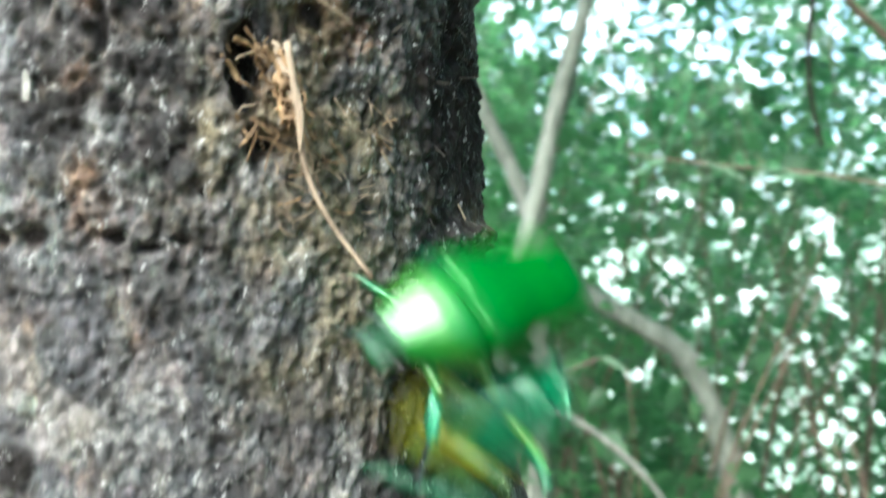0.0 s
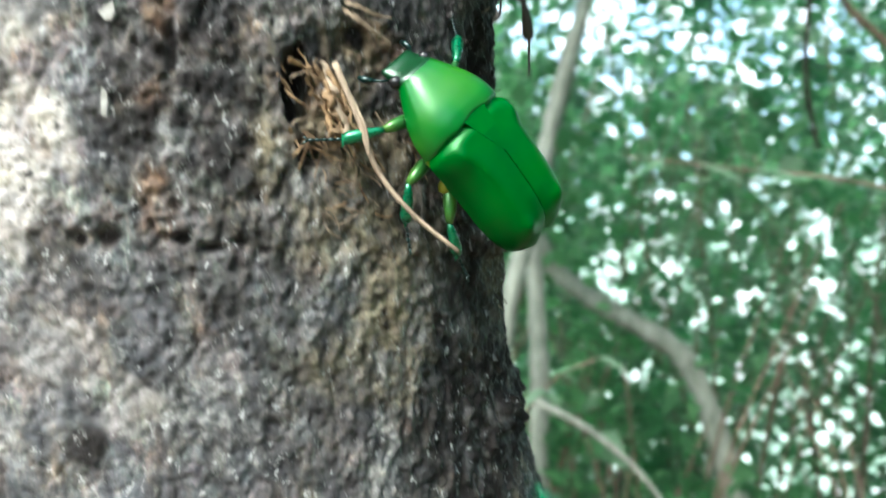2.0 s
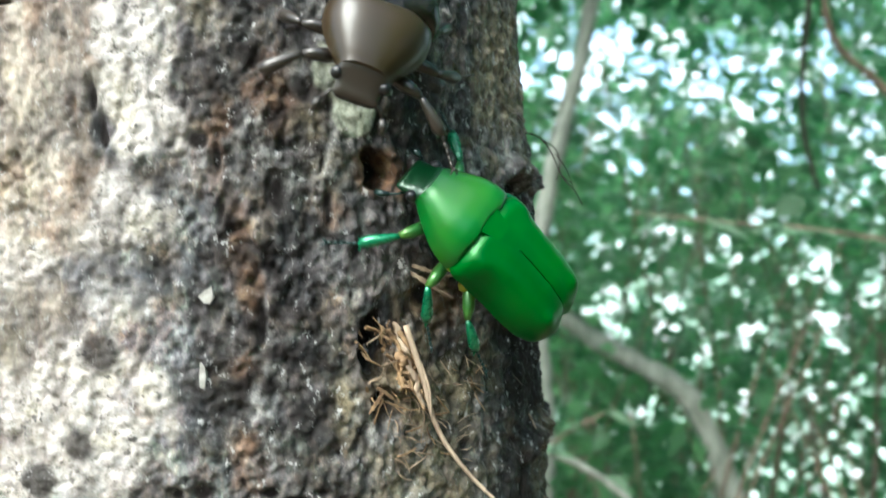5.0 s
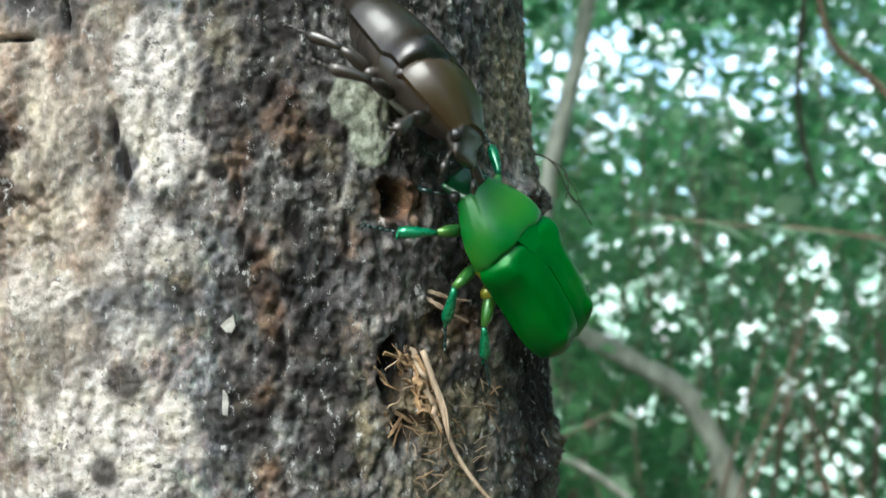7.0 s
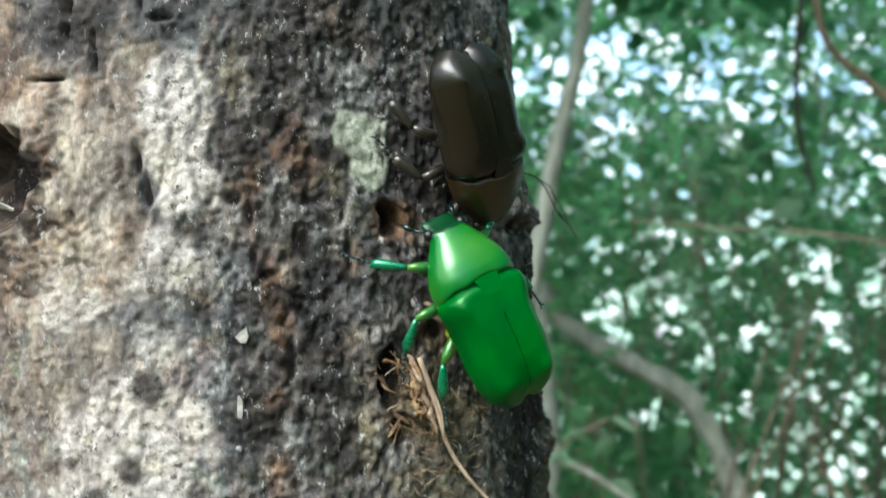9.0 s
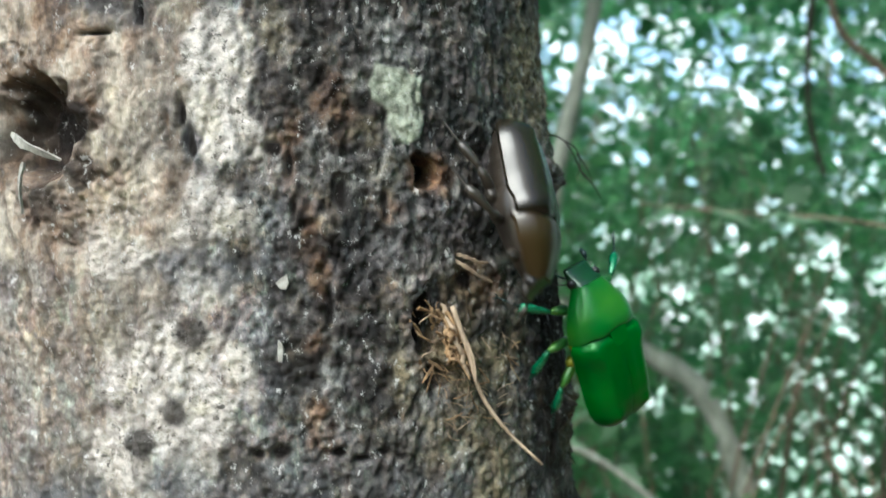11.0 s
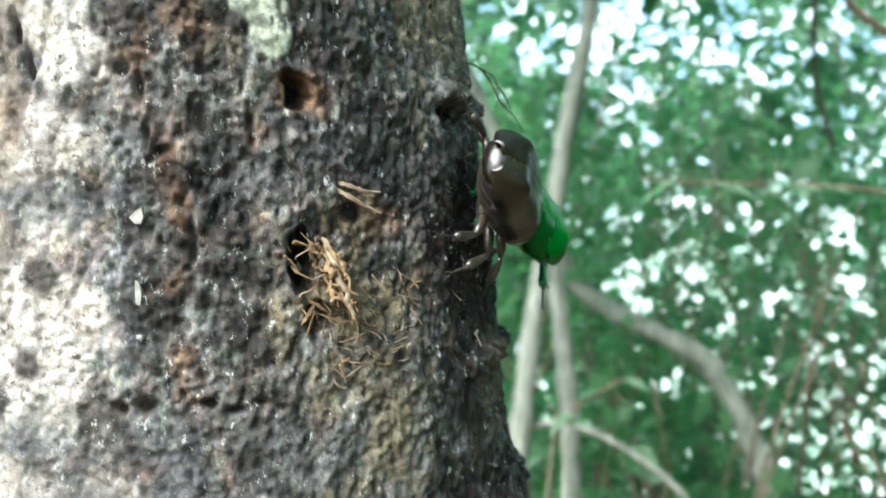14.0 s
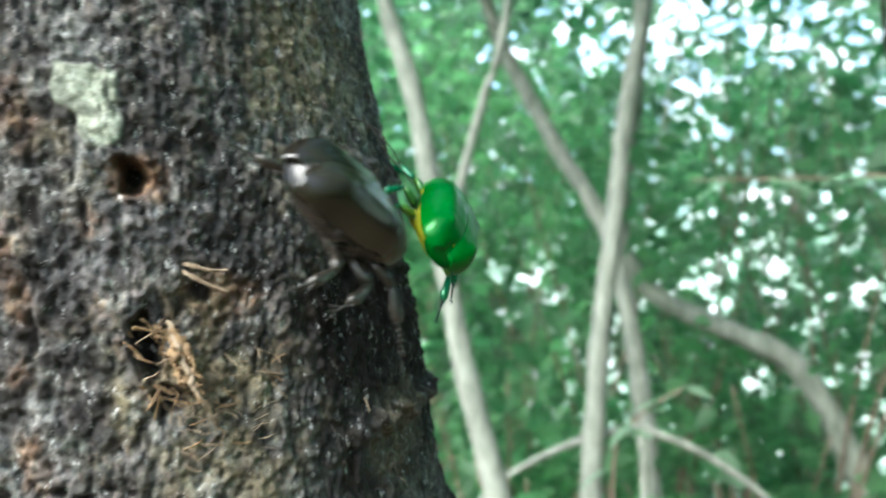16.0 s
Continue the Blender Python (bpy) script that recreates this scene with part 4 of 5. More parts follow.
def lens_shape(centre, size, turn=0.0, rows=7, cols=12):
    """A small rounded plate about centre, half sizes in mm, turned about z (degrees)."""
    V, Fc = [], []
    ct, st = math.cos(radians(turn)), math.sin(radians(turn))
    for i in range(rows + 1):
        b = math.pi * i / rows
        for j in range(cols):
            a = 2 * math.pi * j / cols
            x, y, z = size[0] * math.sin(b) * math.cos(a), size[1] * math.sin(b) * math.sin(a), size[2] * math.cos(b)
            V.append(((centre[0] + ct * x - st * y) / 1000, (centre[1] + st * x + ct * y) / 1000, (centre[2] + z) / 1000))
    for i in range(rows):
        for j in range(cols):
            k = (j + 1) % cols
            Fc.append((i * cols + j, (i + 1) * cols + j, (i + 1) * cols + k, i * cols + k))
    return V, Fc


def mm(*pts):
    return [tuple(c / 1000 for c in p) for p in pts]


def make_leg(beetle, root, knee, ankle, toe, main, end, thigh):
    """One leg that turns about its root: femur, flat spined tibia, dark tarsus of beads with two claws."""
    leg = new("leg")
    leg.parent = beetle
    leg.location = tuple(c / 1000 for c in root)
    rel = lambda p: tuple((p[i] - root[i]) for i in range(3))
    k, a, t = rel(knee), rel(ankle), rel(toe)
    mid = lambda p, q, s, up=0: tuple(p[i] + (q[i] - p[i]) * s + (up if i == 2 else 0) for i in range(3))
    f = tube(mm((0, 0, 0), mid((0, 0, 0), k, 0.3, 0.2), mid((0, 0, 0), k, 0.7, 0.2), k), [0.0006, 0.00095, 0.00082, 0.00045], 10)
    link_mesh("femur", *f, thigh, leg)
    pieces = [tube(mm(k, mid(k, a, 0.15, 0.1), mid(k, a, 0.45, 0.12), mid(k, a, 0.8), a), [0.00035, 0.00052, 0.00072, 0.00088, 0.00062], 10)]
    for s in (0.5, 0.75, 0.95):
        p = mid(k, a, s)
        pieces.append(tube(mm(p, (p[0] + (0.9 if p[0] > 0 else -0.9), p[1] - 0.6, p[2] - 0.3)), [0.0004, 0.00006], 5))
    link_mesh("tibia", *join(*pieces), main, leg)
    pieces = []
    for i in range(5):
        pieces.append(tube(mm(mid(a, t, i / 5), mid(a, t, (i + 0.55) / 5), mid(a, t, (i + 1) / 5)), [0.00014, 0.00025, 0.00017], 6))
    for sgn in (-1, 1):
        e = mid(a, t, 1.14)
        pieces.append(tube(mm(t, (e[0] + 0.35 * sgn, e[1] + 0.2 * sgn, e[2] + 0.2), (e[0] + 0.4 * sgn, e[1] + 0.2 * sgn, e[2] - 0.5)), [0.00018, 0.00014, 0.00004], 5))
    link_mesh("tarsus", *join(*pieces), end, leg)
    return leg


def make_beetle(name, label, top, front, under, legs, tarsi, plates, thigh, face, muzzle=1.0):
    """A flower beetle 31 mm long, head along +y, back along +z."""
    bt = tagged(new(name), label, "beetle", "beetles on the trunk")
    for side in (1, -1):
        link_mesh("elytron", *wing_case(side), top, bt)
    link_mesh("pronotum", *neck_plate(), front, bt)
    V = mm((-2.1, 3.9, 4.55), (2.1, 3.9, 4.55), (1.25, 1.0, 5.0), (0, -2.2, 5.0), (-1.25, 1.0, 5.0), (-1.8, 3.6, 4.0), (1.8, 3.6, 4.0), (0, -2.0, 4.5))
    link_mesh("scutellum", V, [(0, 4, 3, 2, 1), (0, 5, 7, 3, 4), (1, 2, 3, 7, 6), (0, 1, 6, 5)], top, bt, "", False)
    for y0, y1, k in ((-13.9, -12.4, 0.80), (-12.9, -10.2, 0.96), (-10.5, -7.6, 0.97), (-7.9, -5.0, 0.98), (-5.3, -2.4, 0.99)):
        link_mesh("abdomen_segment", *belly(y0, y1, 7, 20, k, 0.35), under, bt)
    link_mesh("pygidium", *lens_shape((0, -13.3, -0.5), (4.1, 1.5, 2.5)), top, bt)
    link_mesh("thorax", *belly(-2.6, 11.7, 14), plates, bt)
    for side in (1, -1):
        link_mesh("side_plate", *lens_shape((side * 5.9, 1.9, -0.6), (0.6, 1.2, 1.0), -side * 14), under, bt)
        link_mesh("coxa", *lens_shape((side * 2.9, -2.6, -3.9), (3.0, 1.5, 1.4), side * 12), under, bt)
    # head: a box-like shield with a raised front rim
    hv, hf = [], []
    for i, (y, w, t, b) in enumerate(((10.9, 3.0, 1.5, -2.1), (11.9, 3.05, 1.35, -2.2), (12.4, 2.75, 1.0, -2.1), (13.0, 2.7, 0.6, -1.7), (13.9, 2.7, 0.15, -1.2), (14.35, 2.65, 0.2, -1.0), (14.6, 2.35, -0.15, -0.9))):
        for a in range(16):
            an = 2 * math.pi * a / 16
            sx, cz = math.sin(an), math.cos(an)
            hv.append((w * np.sign(sx) * abs(sx) ** 0.55 / 1000, y / 1000, (0.5 * (t + b) + 0.5 * (t - b) * np.sign(cz) * abs(cz) ** 0.7) / 1000))
        if i:
            hf += [((i - 1) * 16 + a, (i - 1) * 16 + (a + 1) % 16, i * 16 + (a + 1) % 16, i * 16 + a) for a in range(16)]
    hv = [(x, 0.0112 + (y - 0.0112) * muzzle * 0.92, z - 0.62 * max(0, y - 0.0116)) for x, y, z in hv]   # bent down
    hf.append(tuple(96 + a for a in range(16)))
    head = link_mesh("head", hv, hf, face, bt)
    for s in (-1, 1):
        link_mesh("eye", *lens_shape((s * 2.85, 11.2 + 1.0 * muzzle, -0.7), (0.8, 0.85, 0.85)), EYE, head)
        ant = join(tube(mm((s * 1.8, 12.6, -2.2), (s * 3.0, 13.3, -2.6), (s * 3.7, 14.1, -3.2)), [0.0002, 0.00018, 0.00018], 6), tube(mm((s * 3.7, 14.1, -3.2), (s * 4.1, 14.8, -3.9), (s * 4.2, 15.4, -4.6)), [0.0003, 0.0005, 0.0003], 6))
        link_mesh("antenna", *ant, tarsi, head)
    limbs = []
    for s in (-1, 1):
        limbs.append((make_leg(bt, (s * 3.2, 7.5, -2.6), (s * 7.3, 9.4, -2.4), (s * 11.2, 12.2, -4.6), (s * 13.6, 15.0, -6.5), legs, tarsi, thigh), s, 1))
        limbs.append((make_leg(bt, (s * 4.2, 2.0, -3.8), (s * 9.0, 2.4, -3.6), (s * 11.8, -1.2, -6.0), (s * 13.4, -4.4, -7.6), legs, tarsi, thigh), -s, 2))
        limbs.append((make_leg(bt, (s * 4.2, -2.6, -4.0), (s * 8.0, -5.6, -4.2), (s * 9.3, -10.0, -6.2), (s * 9.8, -13.8, -7.8), legs, tarsi, thigh), s, 3))
    return bt, limbs


green, green_legs = make_beetle("green_beetle", "glossy emerald green flower beetle climbing on the bark", GREEN, GREEN_FRONT, YELLOW, GREEN_LEG, TARSUS, GREEN_UNDER, YELLOW_LEG, GREEN_FACE)
brown, brown_legs = make_beetle("brown_beetle", "bronze-brown flower beetle with a satin shell on the bark", BROWN, BROWN_FRONT, BROWN_LEG, BROWN_LEG, BROWN_LEG, BROWN_LEG, BROWN_LEG, BROWN_LEG, 0.85)
dark, dark_legs = make_beetle("black_beetle", "black-backed flower beetle with green and yellow legs", BLACK, BLACK, YELLOW, GREEN_LEG, TARSUS, GREEN_LEG, YELLOW_LEG, GREEN_LEG)


# ---- splinters and flakes on the wound ----
def on_bark(x, z, out=0.0):
    return Vector((x, front_y(x, z) - out, z))


def sliver(name, label, pts, rad, category="splinter", group="torn wood fibres", material=None):
    q = smooth_line(pts, 4)
    n = len(q)
    rr = [rad * (0.55 + 0.9 * math.sin(math.pi * (0.12 + 0.76 * k / (n - 1)))) * (0.35 if k == n - 1 else 1) for k in range(n)]
    return tagged(link_mesh(name, *tube(q, rr, 6), material or STRAW), label, category, group)


def strip(points, width, turn, twist, seed, thick=0.00012):
    """A ragged, twisting flat strip of torn bark along a line."""
    q = smooth_line(points, 5)
    rr = np.random.default_rng(seed)
    V, Fc = [], []
    n = len(q)
    for i, p in enumerate(q):
        d = (q[min(i + 1, n - 1)] - q[max(i - 1, 0)]).normalized()
        a = d.cross(Vector((0, -1, 0.15))).normalized()
        b = d.cross(a)
        w = turn + twist * i / n
        a, b = math.cos(w) * a + math.sin(w) * b, math.cos(w) * b - math.sin(w) * a
        h = 0.5 * width * rr.uniform(0.6, 1.2) * (0.15 + 0.85 * math.sin(math.pi * (0.25 + 0.72 * i / (n - 1))))
        V += [p - a * h - b * thick, p + a * h * rr.uniform(0.7, 1.2) - b * thick, p + a * h + b * thick, p - a * h + b * thick]
    for i in range(n - 1):
        for k in range(4):
            Fc.append((4 * i + k, 4 * i + (k + 1) % 4, 4 * i + 4 + (k + 1) % 4, 4 * i + 4 + k))
    Fc += [(3, 2, 1, 0), tuple(4 * (n - 1) + k for k in range(4))]
    return V, Fc


# two pale upright splinters over the wound
for k, pts in enumerate(([on_bark(-0.0160, 1.4322, -0.0008), on_bark(-0.0143, 1.4317, 0.0006), on_bark(-0.0122, 1.4309, 0.0015), on_bark(-0.0102, 1.4308, 0.0022)], [on_bark(-0.0164, 1.4313, -0.0008), on_bark(-0.0143, 1.4301, 0.0008), on_bark(-0.0122, 1.4287, 0.0018), on_bark(-0.0102, 1.4277, 0.0026)])):
    tagged(link_mesh("wood_splinter", *join(strip(pts, 0.0006, 0.3, 0.5, 700 + k, 0.00015)), STRAW, smooth=False), "pale pointed wood splinter standing out of the wound", "splinter", "torn wood fibres")
rs = np.random.default_rng(77)
for k in range(14):
    x0, z0 = -0.0205 + abs(rs.normal(0, 0.0022)), 1.4240 - rs.uniform(0, 0.0120)
    ln = rs.uniform(0.0012, 0.0058)
    w = radians(rs.normal(-62, 48))
    x1, z1 = x0 + ln * math.cos(w), z0 + ln * math.sin(w)
    b1, b2 = rs.normal(0, 0.0004, 2)
    up = rs.uniform(-0.0002, 0.0006)
    sliver("torn_fibre", "thin torn tan wood fibre lying in the wound", [on_bark(x0, z0, -0.0004), on_bark(x0 + 0.35 * (x1 - x0) + b1, z0 + 0.35 * (z1 - z0), up), on_bark(x0 + 0.7 * (x1 - x0) + b2, z0 + 0.7 * (z1 - z0) + b1, up * 1.3), on_bark(x1, z1, up * rs.uniform(0.2, 1.6))], rs.choice([0.00003, 0.00005, 0.00007, 0.0001]), material=TORN if k % 3 else STRAW)
for k in range(70):
    x0, z0 = rs.uniform(-0.0185, -0.0065), rs.uniform(1.4040, 1.4195)
    if k < 22:
        x0, z0 = -0.0172 + abs(rs.normal(0, 0.0030)), 1.4150 + rs.normal(0, 0.0028)
    ln = rs.uniform(0.0012, 0.0036)
    w = radians(rs.normal(-38, 34))
    bend = rs.normal(0, 0.0002)
    pts = [on_bark(x0 + q * ln * math.cos(w) - 4 * q * (1 - q) * bend * math.sin(w), z0 + q * ln * math.sin(w) + 4 * q * (1 - q) * bend * math.cos(w), 0.0003 + up * q) for q in (0.0, 0.35, 0.7, 1.0) for up in (rs.uniform(-0.0003, 0.0010),)]
    sliver("torn_fibre", "fine pale wood fibre strewn beside the wound", pts, rs.choice([0.00004, 0.00006, 0.00009]), material=STRAW if k % 3 else TORN)
for k, pts in enumerate(([on_bark(-0.0854, 1.4506, 0.0000), on_bark(-0.0812, 1.4483, 0.0022), on_bark(-0.0759, 1.4462, 0.0006)], [on_bark(-0.0822, 1.4459, 0.0016), on_bark(-0.0830, 1.4425, 0.0018), on_bark(-0.0834, 1.4381, 0.0008)])):
    tagged(link_mesh("wood_splinter", *strip(pts, 0.0014 - 0.0007 * k, 0.3, 0.6, 720 + k, 0.0002), FLAKE, smooth=False), "pale curled splinter at the edge of an old hole", "splinter", "torn wood fibres")


# a dry forked rootlet hanging off the flank of the trunk
rootlet = tagged(new("dry_rootlet"), "thin dark forked rootlet hanging off the bark", "rootlet")
for pts, rad in (([(-0.0015, 0.121, 1.4565), (0.003, 0.121, 1.4562), (0.0057, 0.121, 1.4540), (0.0084, 0.121, 1.4486), (0.0105, 0.1208, 1.4463), (0.0121, 0.1207, 1.4435)], 0.00018),
                 ([(0.0050, 0.121, 1.4552), (0.0073, 0.1206, 1.4532), (0.0078, 0.1206, 1.4500), (0.0072, 0.1206, 1.4478)], 0.00013),
                 ([(0.0082, 0.121, 1.4490), (0.0094, 0.1206, 1.4478), (0.0105, 0.1206, 1.4478)], 0.00012),
                 ([(0.0070, 0.1206, 1.4528), (0.0090, 0.1206, 1.4500), (0.0103, 0.1206, 1.4466)], 0.00012)):
    q = smooth_line(pts, 5)
    link_mesh("strand", *tube(q, [rad * (1 - 0.5 * k / len(q)) for k in range(len(q))], 6), DARKWOOD, rootlet)
rr = np.random.default_rng(88)
for k in range(26):
    z0 = rr.uniform(1.372, 1.465)
    cx, cy = trunk_centre(np.float64(z0))
    w = radians(rr.uniform(-42, -8))
    p0 = Vector((float(cx) + 0.0525 * abs(math.cos(w)) ** 0.87, float(cy) + 0.0555 * math.sin(w), z0))
    d = Vector((rr.uniform(0.4, 1.0), rr.uniform(-0.8, 0.1), rr.uniform(-1.2, 0.6))).normalized()
    ln = rr.uniform(0.0018, 0.0048)
    pts = [p0 - d * 0.0012, p0 + d * 0.4 * ln + Vector((0, 0, rr.normal(0, 0.0004))), p0 + d * ln + Vector((0, 0, rr.normal(0, 0.0007)))]
    tagged(link_mesh("bark_shred", *strip(pts, rr.uniform(0.0002, 0.0007), rr.uniform(-1, 1), rr.normal(0, 1.5), 800 + k, 0.00009), DARKWOOD if k % 8 else STRAW, smooth=False), "small dark shred of bark on the trunk's edge" if k % 8 else "small pale shred of bark on the trunk's edge", "shred", "torn wood fibres")


def flake(x, z, w, h, seed):
    rr = np.random.default_rng(seed)
    V, Fc = [], []
    n = 6
    for lay in (0, 1):
        for k in range(n):
            a = 2 * math.pi * k / n
            q = rr.uniform(0.6, 1.3) if lay == 0 else 1.0
            if lay == 0:
                V.append((w * q * math.cos(a), -0.0003, h * q * math.sin(a)))
            else:
                V.append((V[k][0] * 1.12, 0.0004, V[k][2] * 1.12))
    Fc.append(tuple(range(n)))
    Fc += [(k, n + k, n + (k + 1) % n, (k + 1) % n) for k in range(n)]
    p = on_bark(x, z, 0.0)
    ob = tagged(link_mesh("bark_flake", V, Fc, FLAKE, None, "", False), "small whitish flake stuck to the bark", "flake", "pale flakes")
    ob.location = p
    return ob


flake(-0.0415, 1.4277, 0.0009, 0.0012, 1)
flake(-0.0420, 1.4175, 0.0006, 0.0017, 2)

# the long loose straw, hung by its upper end
straw = tagged(new("loose_straw"), "long thin tan wood fibre dangling from the wound", "straw")
straw.location = on_bark(-0.0165, 1.4240, 0.0012)
tuft = tagged(new("torn_bark_tuft"), "ragged tuft of torn tan bark strips in the wound", "tuft", "torn wood fibres")
tuft.location = straw.location
q = smooth_line(mm((0, 0, 0), (2.6, -1.0, -7.0), (4.6, -1.2, -13.5), (8.6, -1.6, -19.0), (14.0, -2.0, -24.0)), 6)
link_mesh("fibre", *tube(q, [0.00046 - 0.00022 * k / len(q) for k in range(len(q))], 7), STRAW, straw)
q = smooth_line(mm((1.2, -0.2, -3.0), (3.4, -1.4, -8.0), (3.8, -1.6, -12.0)), 5)
link_mesh("fibre", *tube(q, [0.00026 - 0.00015 * k / len(q) for k in range(len(q))], 7), STRAW, straw)
rb = np.random.default_rng(5)
for k in range(8):
    u0, u1 = rb.uniform(0, 0.35), rb.uniform(0.55, 1.0)
    ox, oy = rb.normal(0, 0.5), rb.uniform(-0.3, 0.7)
    pts = mm(*[(np.interp(u, (0, 0.5, 1), (-2.2, 0.9, 3.4)) + ox + rb.normal(0, 0.3), oy + rb.normal(0, 0.25), np.interp(u, (0, 0.5, 1), (0.8, -6.0, -12.0)) + rb.normal(0, 0.2)) for u in np.linspace(u0, u1, 7)])
    link_mesh("fibre", *strip(pts, rb.uniform(0.0004, 0.0012), rb.uniform(-0.8, 0.8), rb.normal(0, 2.0), 560 + k, 0.00018), STRAW if k % 4 == 0 else TORN, tuft)
for k in range(46):
    broad = k % 5 == 0
    u = rb.uniform(0, 0.6) if broad else rb.uniform(0, 1)
    x0, z0 = np.interp(u, (0, 0.5, 1), (-3.0, -0.9, 0.9)), np.interp(u, (0, 0.5, 1), (0.8, -4.5, -9.0))
    w = radians((-64 if k % 7 else rb.choice([-25, -95])) + rb.normal(0, 16 if broad else 26))
    e = rb.uniform(4.0, 7.0) if broad else rb.uniform(0.8, 3.0)
    x0, y0 = x0 + rb.normal(0, 0.6), rb.uniform(0.0, 1.2)
    pts = mm(*[(x0 + f * e * math.cos(w) + rb.normal(0, 0.28), y0 + rb.normal(0, 0.3) + 0.5 * abs(f - 0.2), z0 + f * e * math.sin(w) + rb.normal(0, 0.2)) for f in (-0.25, -0.05, 0.15, 0.35, 0.55, 0.75)])
    link_mesh("fibre", *strip(pts, rb.uniform(0.0007, 0.0014) if broad else rb.uniform(0.00015, 0.0006), rb.uniform(-0.7, 0.7), rb.normal(0, 1.4), 500 + k, 0.0002 if broad else 0.0001), STRAW if k % 10 == 0 else TORN, tuft, smooth=broad)
for k in range(10):
    x0, z0 = -0.0200 + rs.normal(0, 0.0022), 1.4205 - rs.uniform(-0.004, 0.008)
    w = radians(rs.uniform(-150, 10))
    ln = rs.uniform(0.0015, 0.004)
    pts = [on_bark(x0 + f * ln * math.cos(w) + rs.normal(0, 0.0002), z0 + f * ln * math.sin(w), rs.uniform(-0.0002, 0.0008)) for f in (0, 0.5, 1)]
    tagged(link_mesh("bark_shred", *strip(pts, rs.uniform(0.0003, 0.0007), rs.uniform(-0.6, 0.6), rs.normal(0, 1.2), 600 + k), TORN, smooth=False), "small reddish shred of torn bark in the wound", "shred", "torn wood fibres")


# ---- what moves ----
def leg_rows(limbs, swing, rate, phase):
    for k, (leg, side, pair) in enumerate(limbs):
        m0 = leg.matrix_basis.copy()
        rows = []
        t = 0.0
        while t < 16.01:
            a = swing * math.sin(rate * t * (1 + 0.13 * pair) + phase + 2.1 * pair + (math.pi if side > 0 else 0))
            rows.append((t, m0 @ pose(0, 0, 0, 0.5 * a, 0.3 * a, a)))
            t += 0.4
        walk(leg, rows)


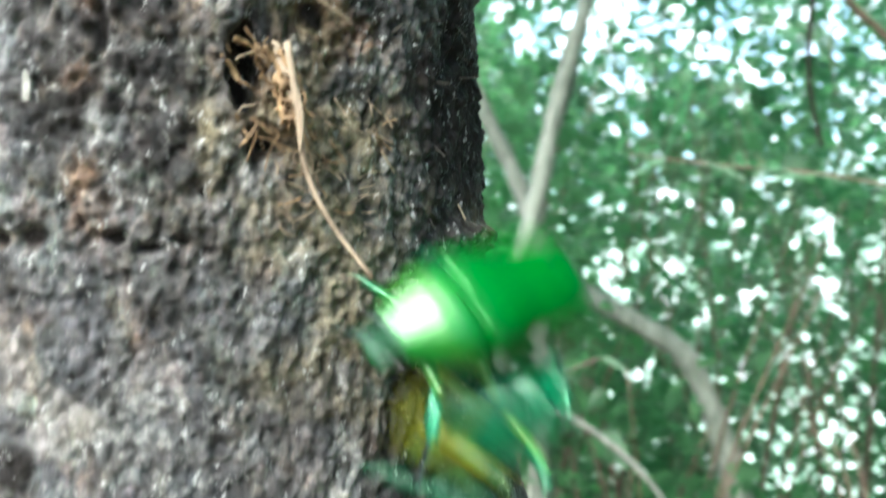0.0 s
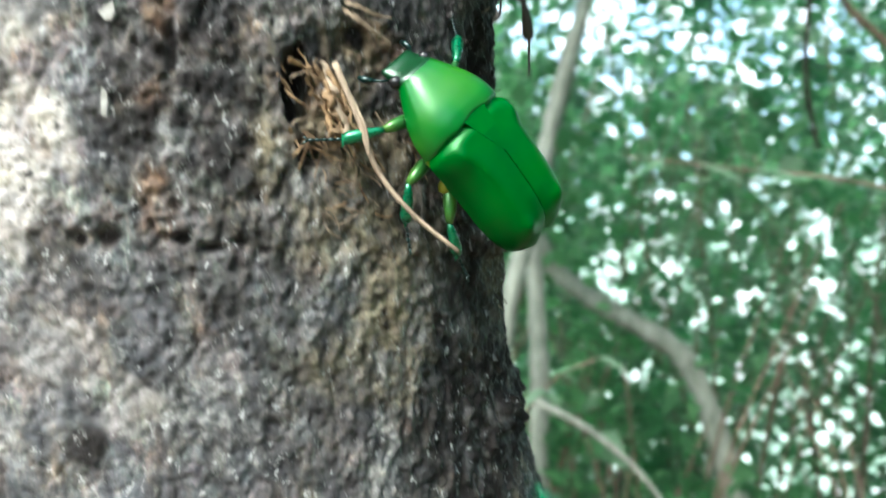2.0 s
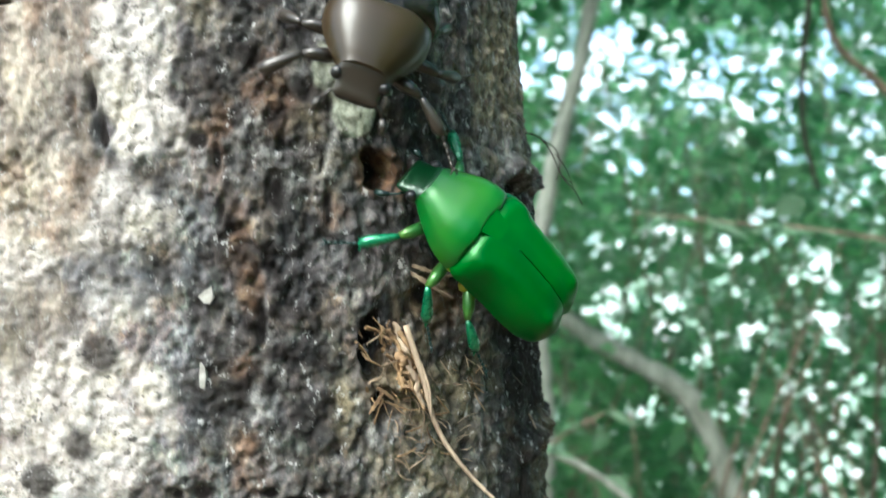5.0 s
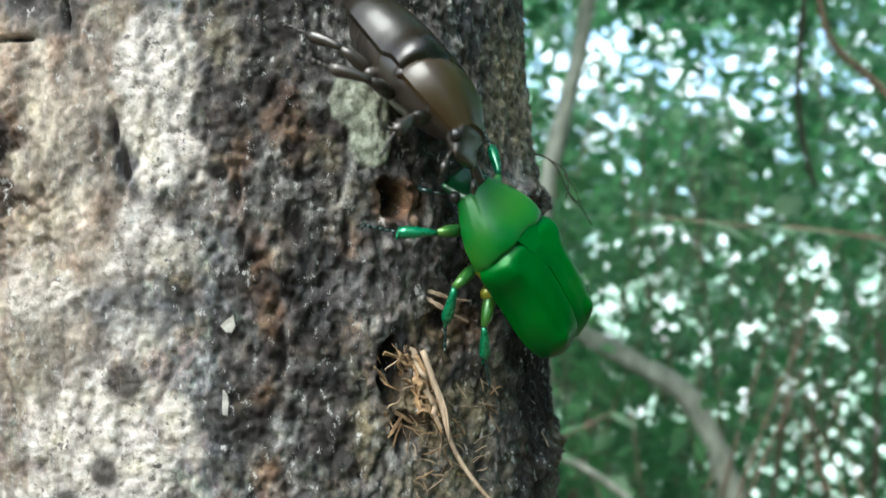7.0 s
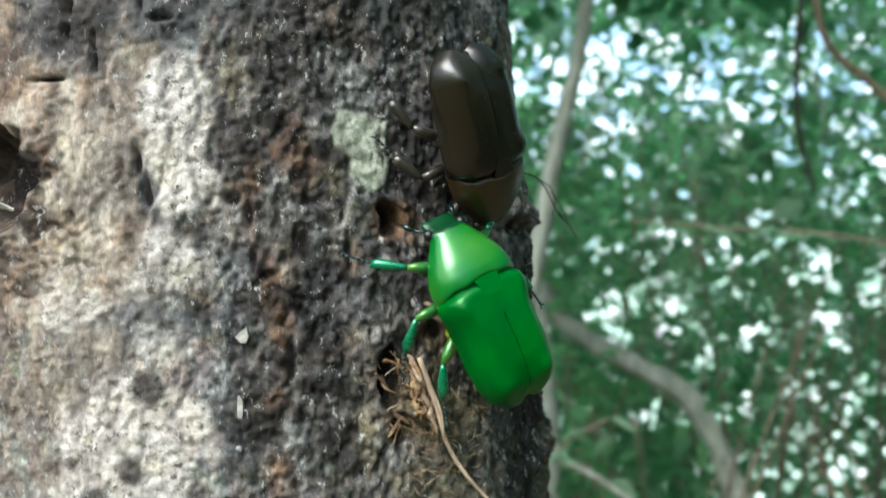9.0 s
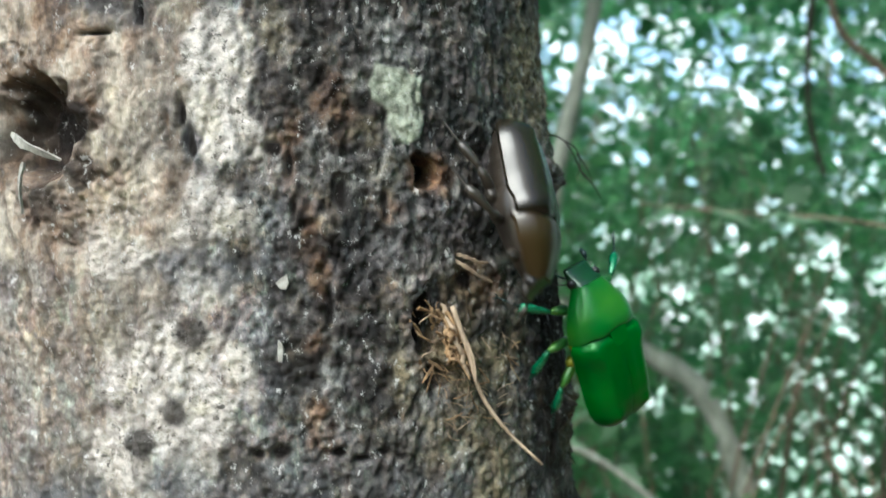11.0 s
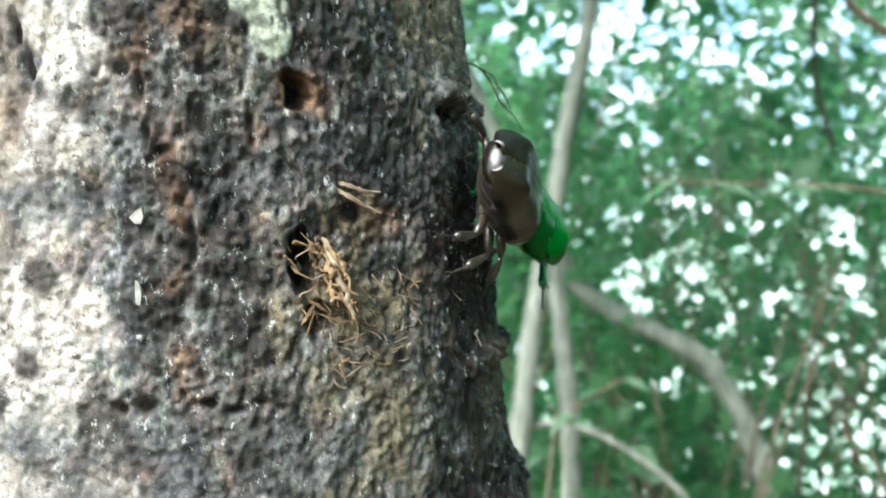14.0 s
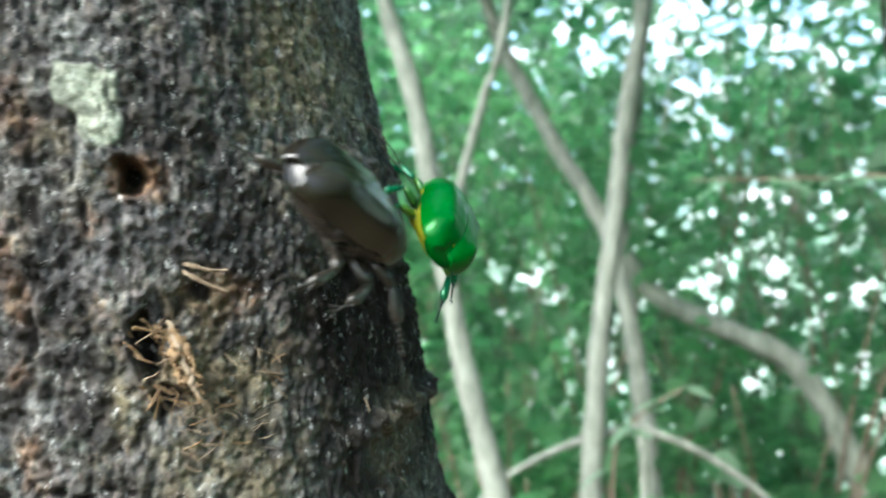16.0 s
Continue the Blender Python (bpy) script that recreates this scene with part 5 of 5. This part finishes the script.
def motions():
    walk(green, [
        (0.0, pose(0.0055, 0.0920, 1.3946, -22.0, -47.3, 137.6)),
        (0.1, pose(0.0137, 0.0999, 1.3846, 24.0, -53.1, 96.2)),
        (0.2, pose(0.0165, 0.1080, 1.3878, 62.2, -39.1, 62.8)),
        (0.3, pose(0.0153, 0.1000, 1.3912, 40.3, -41.7, 61.6)),
        (0.4, pose(0.0113, 0.1020, 1.3911, 56.3, -48.5, 66.4)),
        (0.6, pose(0.0079, 0.1030, 1.3919, 60.8, -45.5, 56.7)),
        (0.8, pose(0.0069, 0.1030, 1.3941, 64.2, -21.4, 51.5)),
        (1.0, pose(0.0089, 0.1040, 1.4014, 64.8, -25.1, 68.8)),
        (1.2, pose(0.0064, 0.1024, 1.4088, 61.2, -19.3, 57.8)),
        (1.5, pose(0.0036, 0.0964, 1.4084, 61.1, -22.7, 66.2)),
        (2.0, pose(0.0007, 0.0901, 1.4149, 78.0, -41.6, 40.5)),
        (2.5, pose(0.0026, 0.0920, 1.4187, 65.2, -39.2, 50.9)),
        (3.0, pose(0.0038, 0.0995, 1.4193, 74.3, -41.0, 40.7)),
        (3.5, pose(0.0036, 0.0957, 1.4100, 66.9, -49.3, 52.5)),
        (4.0, pose(0.0004, 0.0917, 1.4115, 86.6, -47.1, 33.9)),
        (4.5, pose(-0.0017, 0.0854, 1.4210, 78.7, -40.9, 62.7)),
        (5.0, pose(-0.0055, 0.0839, 1.4351, 78.2, -46.8, 40.9)),
        (7.5, pose(-0.0034, 0.0856, 1.4370, 82.9, -34.7, 43.0)),
        (7.8, pose(-0.0069, 0.0820, 1.4378, 81.0, -33.0, 41.0)),
        (8.0, pose(-0.0047, 0.0835, 1.4396, 79.6, -32.1, 39.9)),
        (10.4, pose(-0.0107, 0.0761, 1.4192, 75.5, 0.1, 4.3)),
        (10.5, pose(-0.0091, 0.0773, 1.4190, 74.1, 3.7, 4.7)),
        (10.7, pose(-0.0001, 0.0882, 1.4181, 89.1, -7.5, 9.2)),
        (11.0, pose(0.0090, 0.0991, 1.4171, 95.3, -23.1, 34.1)),
        (11.2, pose(0.0113, 0.1018, 1.4151, 86.7, -39.3, 51.3)),
        (11.3, pose(0.0134, 0.1042, 1.4133, 58.8, -42.9, 97.2)),
        (11.5, pose(0.0144, 0.1130, 1.4156, 49.7, 32.5, 53.4)),
        (11.7, pose(0.0143, 0.1168, 1.4139, 88.4, 48.4, 103.1)),
        (12.0, pose(0.0180, 0.1209, 1.4196, 43.3, 39.3, 16.3)),
        (12.2, pose(0.0169, 0.1249, 1.4296, 62.3, 52.4, 68.3)),
        (12.5, pose(0.0211, 0.1282, 1.4165, 59.6, 50.0, 64.9)),
        (12.8, pose(0.0151, 0.1267, 1.4200, 44.0, 29.8, 39.0)),
        (13.0, pose(0.0151, 0.1273, 1.4294, 74.9, 47.4, 77.7)),
        (13.2, pose(0.0129, 0.1261, 1.4218, 37.9, 43.0, 39.8)),
        (13.5, pose(0.0141, 0.1251, 1.4224, 37.5, 37.5, 33.9)),
        (14.0, pose(0.0125, 0.1253, 1.4292, 39.7, 37.9, 36.4)),
        (14.5, pose(0.0123, 0.1253, 1.4325, 39.9, 37.6, 36.6)),
        (15.0, pose(0.0153, 0.1247, 1.4329, 61.4, 60.9, 67.9)),
        (15.5, pose(0.0141, 0.1257, 1.4420, 58.9, 51.9, 68.9)),
        (16.0, pose(0.0163, 0.1278, 1.4373, 47.2, 52.6, 47.0)),
    ])
    walk(brown, [
        (0.0, pose(0.0090, 0.1204, 1.4807, -69.3, -23.2, -138.1)),
        (1.5, pose(0.0078, 0.1216, 1.4734, -75.1, -17.1, -138.3)),
        (2.0, pose(0.0048, 0.1014, 1.4478, -64.4, -31.4, -137.7)),
        (2.5, pose(0.0057, 0.1039, 1.4437, -71.1, -48.5, -118.8)),
        (3.0, pose(0.0066, 0.1039, 1.4444, -72.1, -50.3, -119.1)),
        (3.5, pose(-0.0000, 0.0929, 1.4369, -75.1, -38.4, -148.0)),
        (4.0, pose(-0.0067, 0.0863, 1.4376, -65.5, -37.8, 172.0)),
        (4.5, pose(-0.0116, 0.0812, 1.4448, -98.0, -29.5, -169.5)),
        (5.0, pose(-0.0192, 0.0750, 1.4633, -56.7, -16.9, -166.7)),
        (7.5, pose(-0.0143, 0.0781, 1.4593, -49.8, -11.4, -110.0)),
        (8.0, pose(-0.0075, 0.0846, 1.4615, -111.1, 43.1, -135.0)),
        (10.5, pose(-0.0073, 0.0819, 1.4430, -80.0, -8.0, -156.0)),
        (11.0, pose(-0.0052, 0.0859, 1.4389, -76.1, -15.0, -105.5)),
        (11.5, pose(0.0051, 0.0939, 1.4263, -72.4, 51.6, -104.9)),
        (12.0, pose(0.0080, 0.1040, 1.4250, -96.8, 53.8, -107.0)),
        (12.2, pose(0.0033, 0.0870, 1.4311, -48.4, 50.6, -74.5)),
        (12.5, pose(0.0112, 0.1047, 1.4264, -72.6, 61.1, -99.5)),
        (12.8, pose(0.0081, 0.1055, 1.4288, -90.2, 61.1, -102.2)),
        (13.0, pose(0.0048, 0.0961, 1.4278, -26.1, 61.2, -47.8)),
        (13.2, pose(0.0090, 0.1056, 1.4255, -75.0, 74.4, -88.8)),
        (13.5, pose(0.0084, 0.1035, 1.4276, -79.9, 69.7, -93.7)),
        (14.0, pose(0.0092, 0.1044, 1.4303, -97.6, 69.9, -105.1)),
        (14.5, pose(0.0089, 0.1033, 1.4341, -89.8, 68.3, -100.9)),
        (15.0, pose(0.0106, 0.1014, 1.4331, -36.4, 60.1, -57.5)),
        (15.5, pose(0.0128, 0.1032, 1.4354, -41.5, 54.2, -53.9)),
        (16.0, pose(0.0103, 0.0867, 1.4368, -34.8, 52.7, -40.0)),
    ])
    walk(dark, [
        (0.0, pose(0.0080, 0.0999, 1.3789, 130.4, -56.5, 93.1)),
        (0.1, pose(0.0279, 0.1179, 1.3607, 68.0, -52.2, 79.2)),
        (0.2, pose(0.0260, 0.1179, 1.3658, 78.1, -37.8, 75.1)),
        (0.3, pose(0.0240, 0.1079, 1.3734, 47.1, -49.0, 112.7)),
        (0.4, pose(0.0169, 0.1029, 1.3796, 66.6, -46.6, 81.4)),
        (0.6, pose(0.0162, 0.1029, 1.3798, 50.2, -48.3, 101.3)),
        (0.8, pose(0.0151, 0.1069, 1.3730, 49.2, -43.8, 114.6)),
        (1.0, pose(0.0210, 0.1120, 1.3726, 89.8, -20.4, 78.1)),
        (1.2, pose(0.0203, 0.1130, 1.3733, 80.2, -16.5, 91.9)),
        (1.5, pose(0.0201, 0.1140, 1.3665, 80.4, 2.0, 92.0)),
        (2.0, pose(0.0170, 0.1140, 1.3491, 82.6, 1.5, 92.1)),
        (3.0, pose(0.0159, 0.1140, 1.3051, 82.5, 0.5, 92.2)),
        (16.0, pose(0.0159, 0.1140, 1.3051, 82.5, 0.5, 92.2)),
    ])
    p = straw.location.copy()
    walk(straw, [(t, pose(p.x + dx, p.y + dy, p.z + dz, 0, ry, 0)) for t, dx, dy, dz, ry in (
        (0.0, 0, 0, 0, 8), (0.8, 0, 0, 0, 9), (1.0, 0, 0, 0, -14), (1.2, 0, 0, 0, -4), (2.0, 0, 0, 0, -5), (2.6, 0, 0, 0, 2), (3.0, 0, 0, 0, 4), (3.5, 0, 0, 0, -2), (5.0, 0, 0, 0, 0), (11.0, 0, 0, 0, 0), (11.3, 0, 0, 0, 2), (11.5, 0.0184, 0.0121, -0.0249, 27), (11.8, 0.0184, 0.0101, -0.10, 40), (12.1, 0.0184, 0.0061, -0.50, 60), (12.4, 0.0184, 0.0021, -1.40, 85), (16.0, 0.0184, 0.0021, -1.40, 85))])
    leg_rows(green_legs, 9.0, 5.0, 0.3)
    leg_rows(brown_legs, 10.0, 4.4, 1.1)
    leg_rows(dark_legs, 9.0, 5.5, 2.0)


motions()
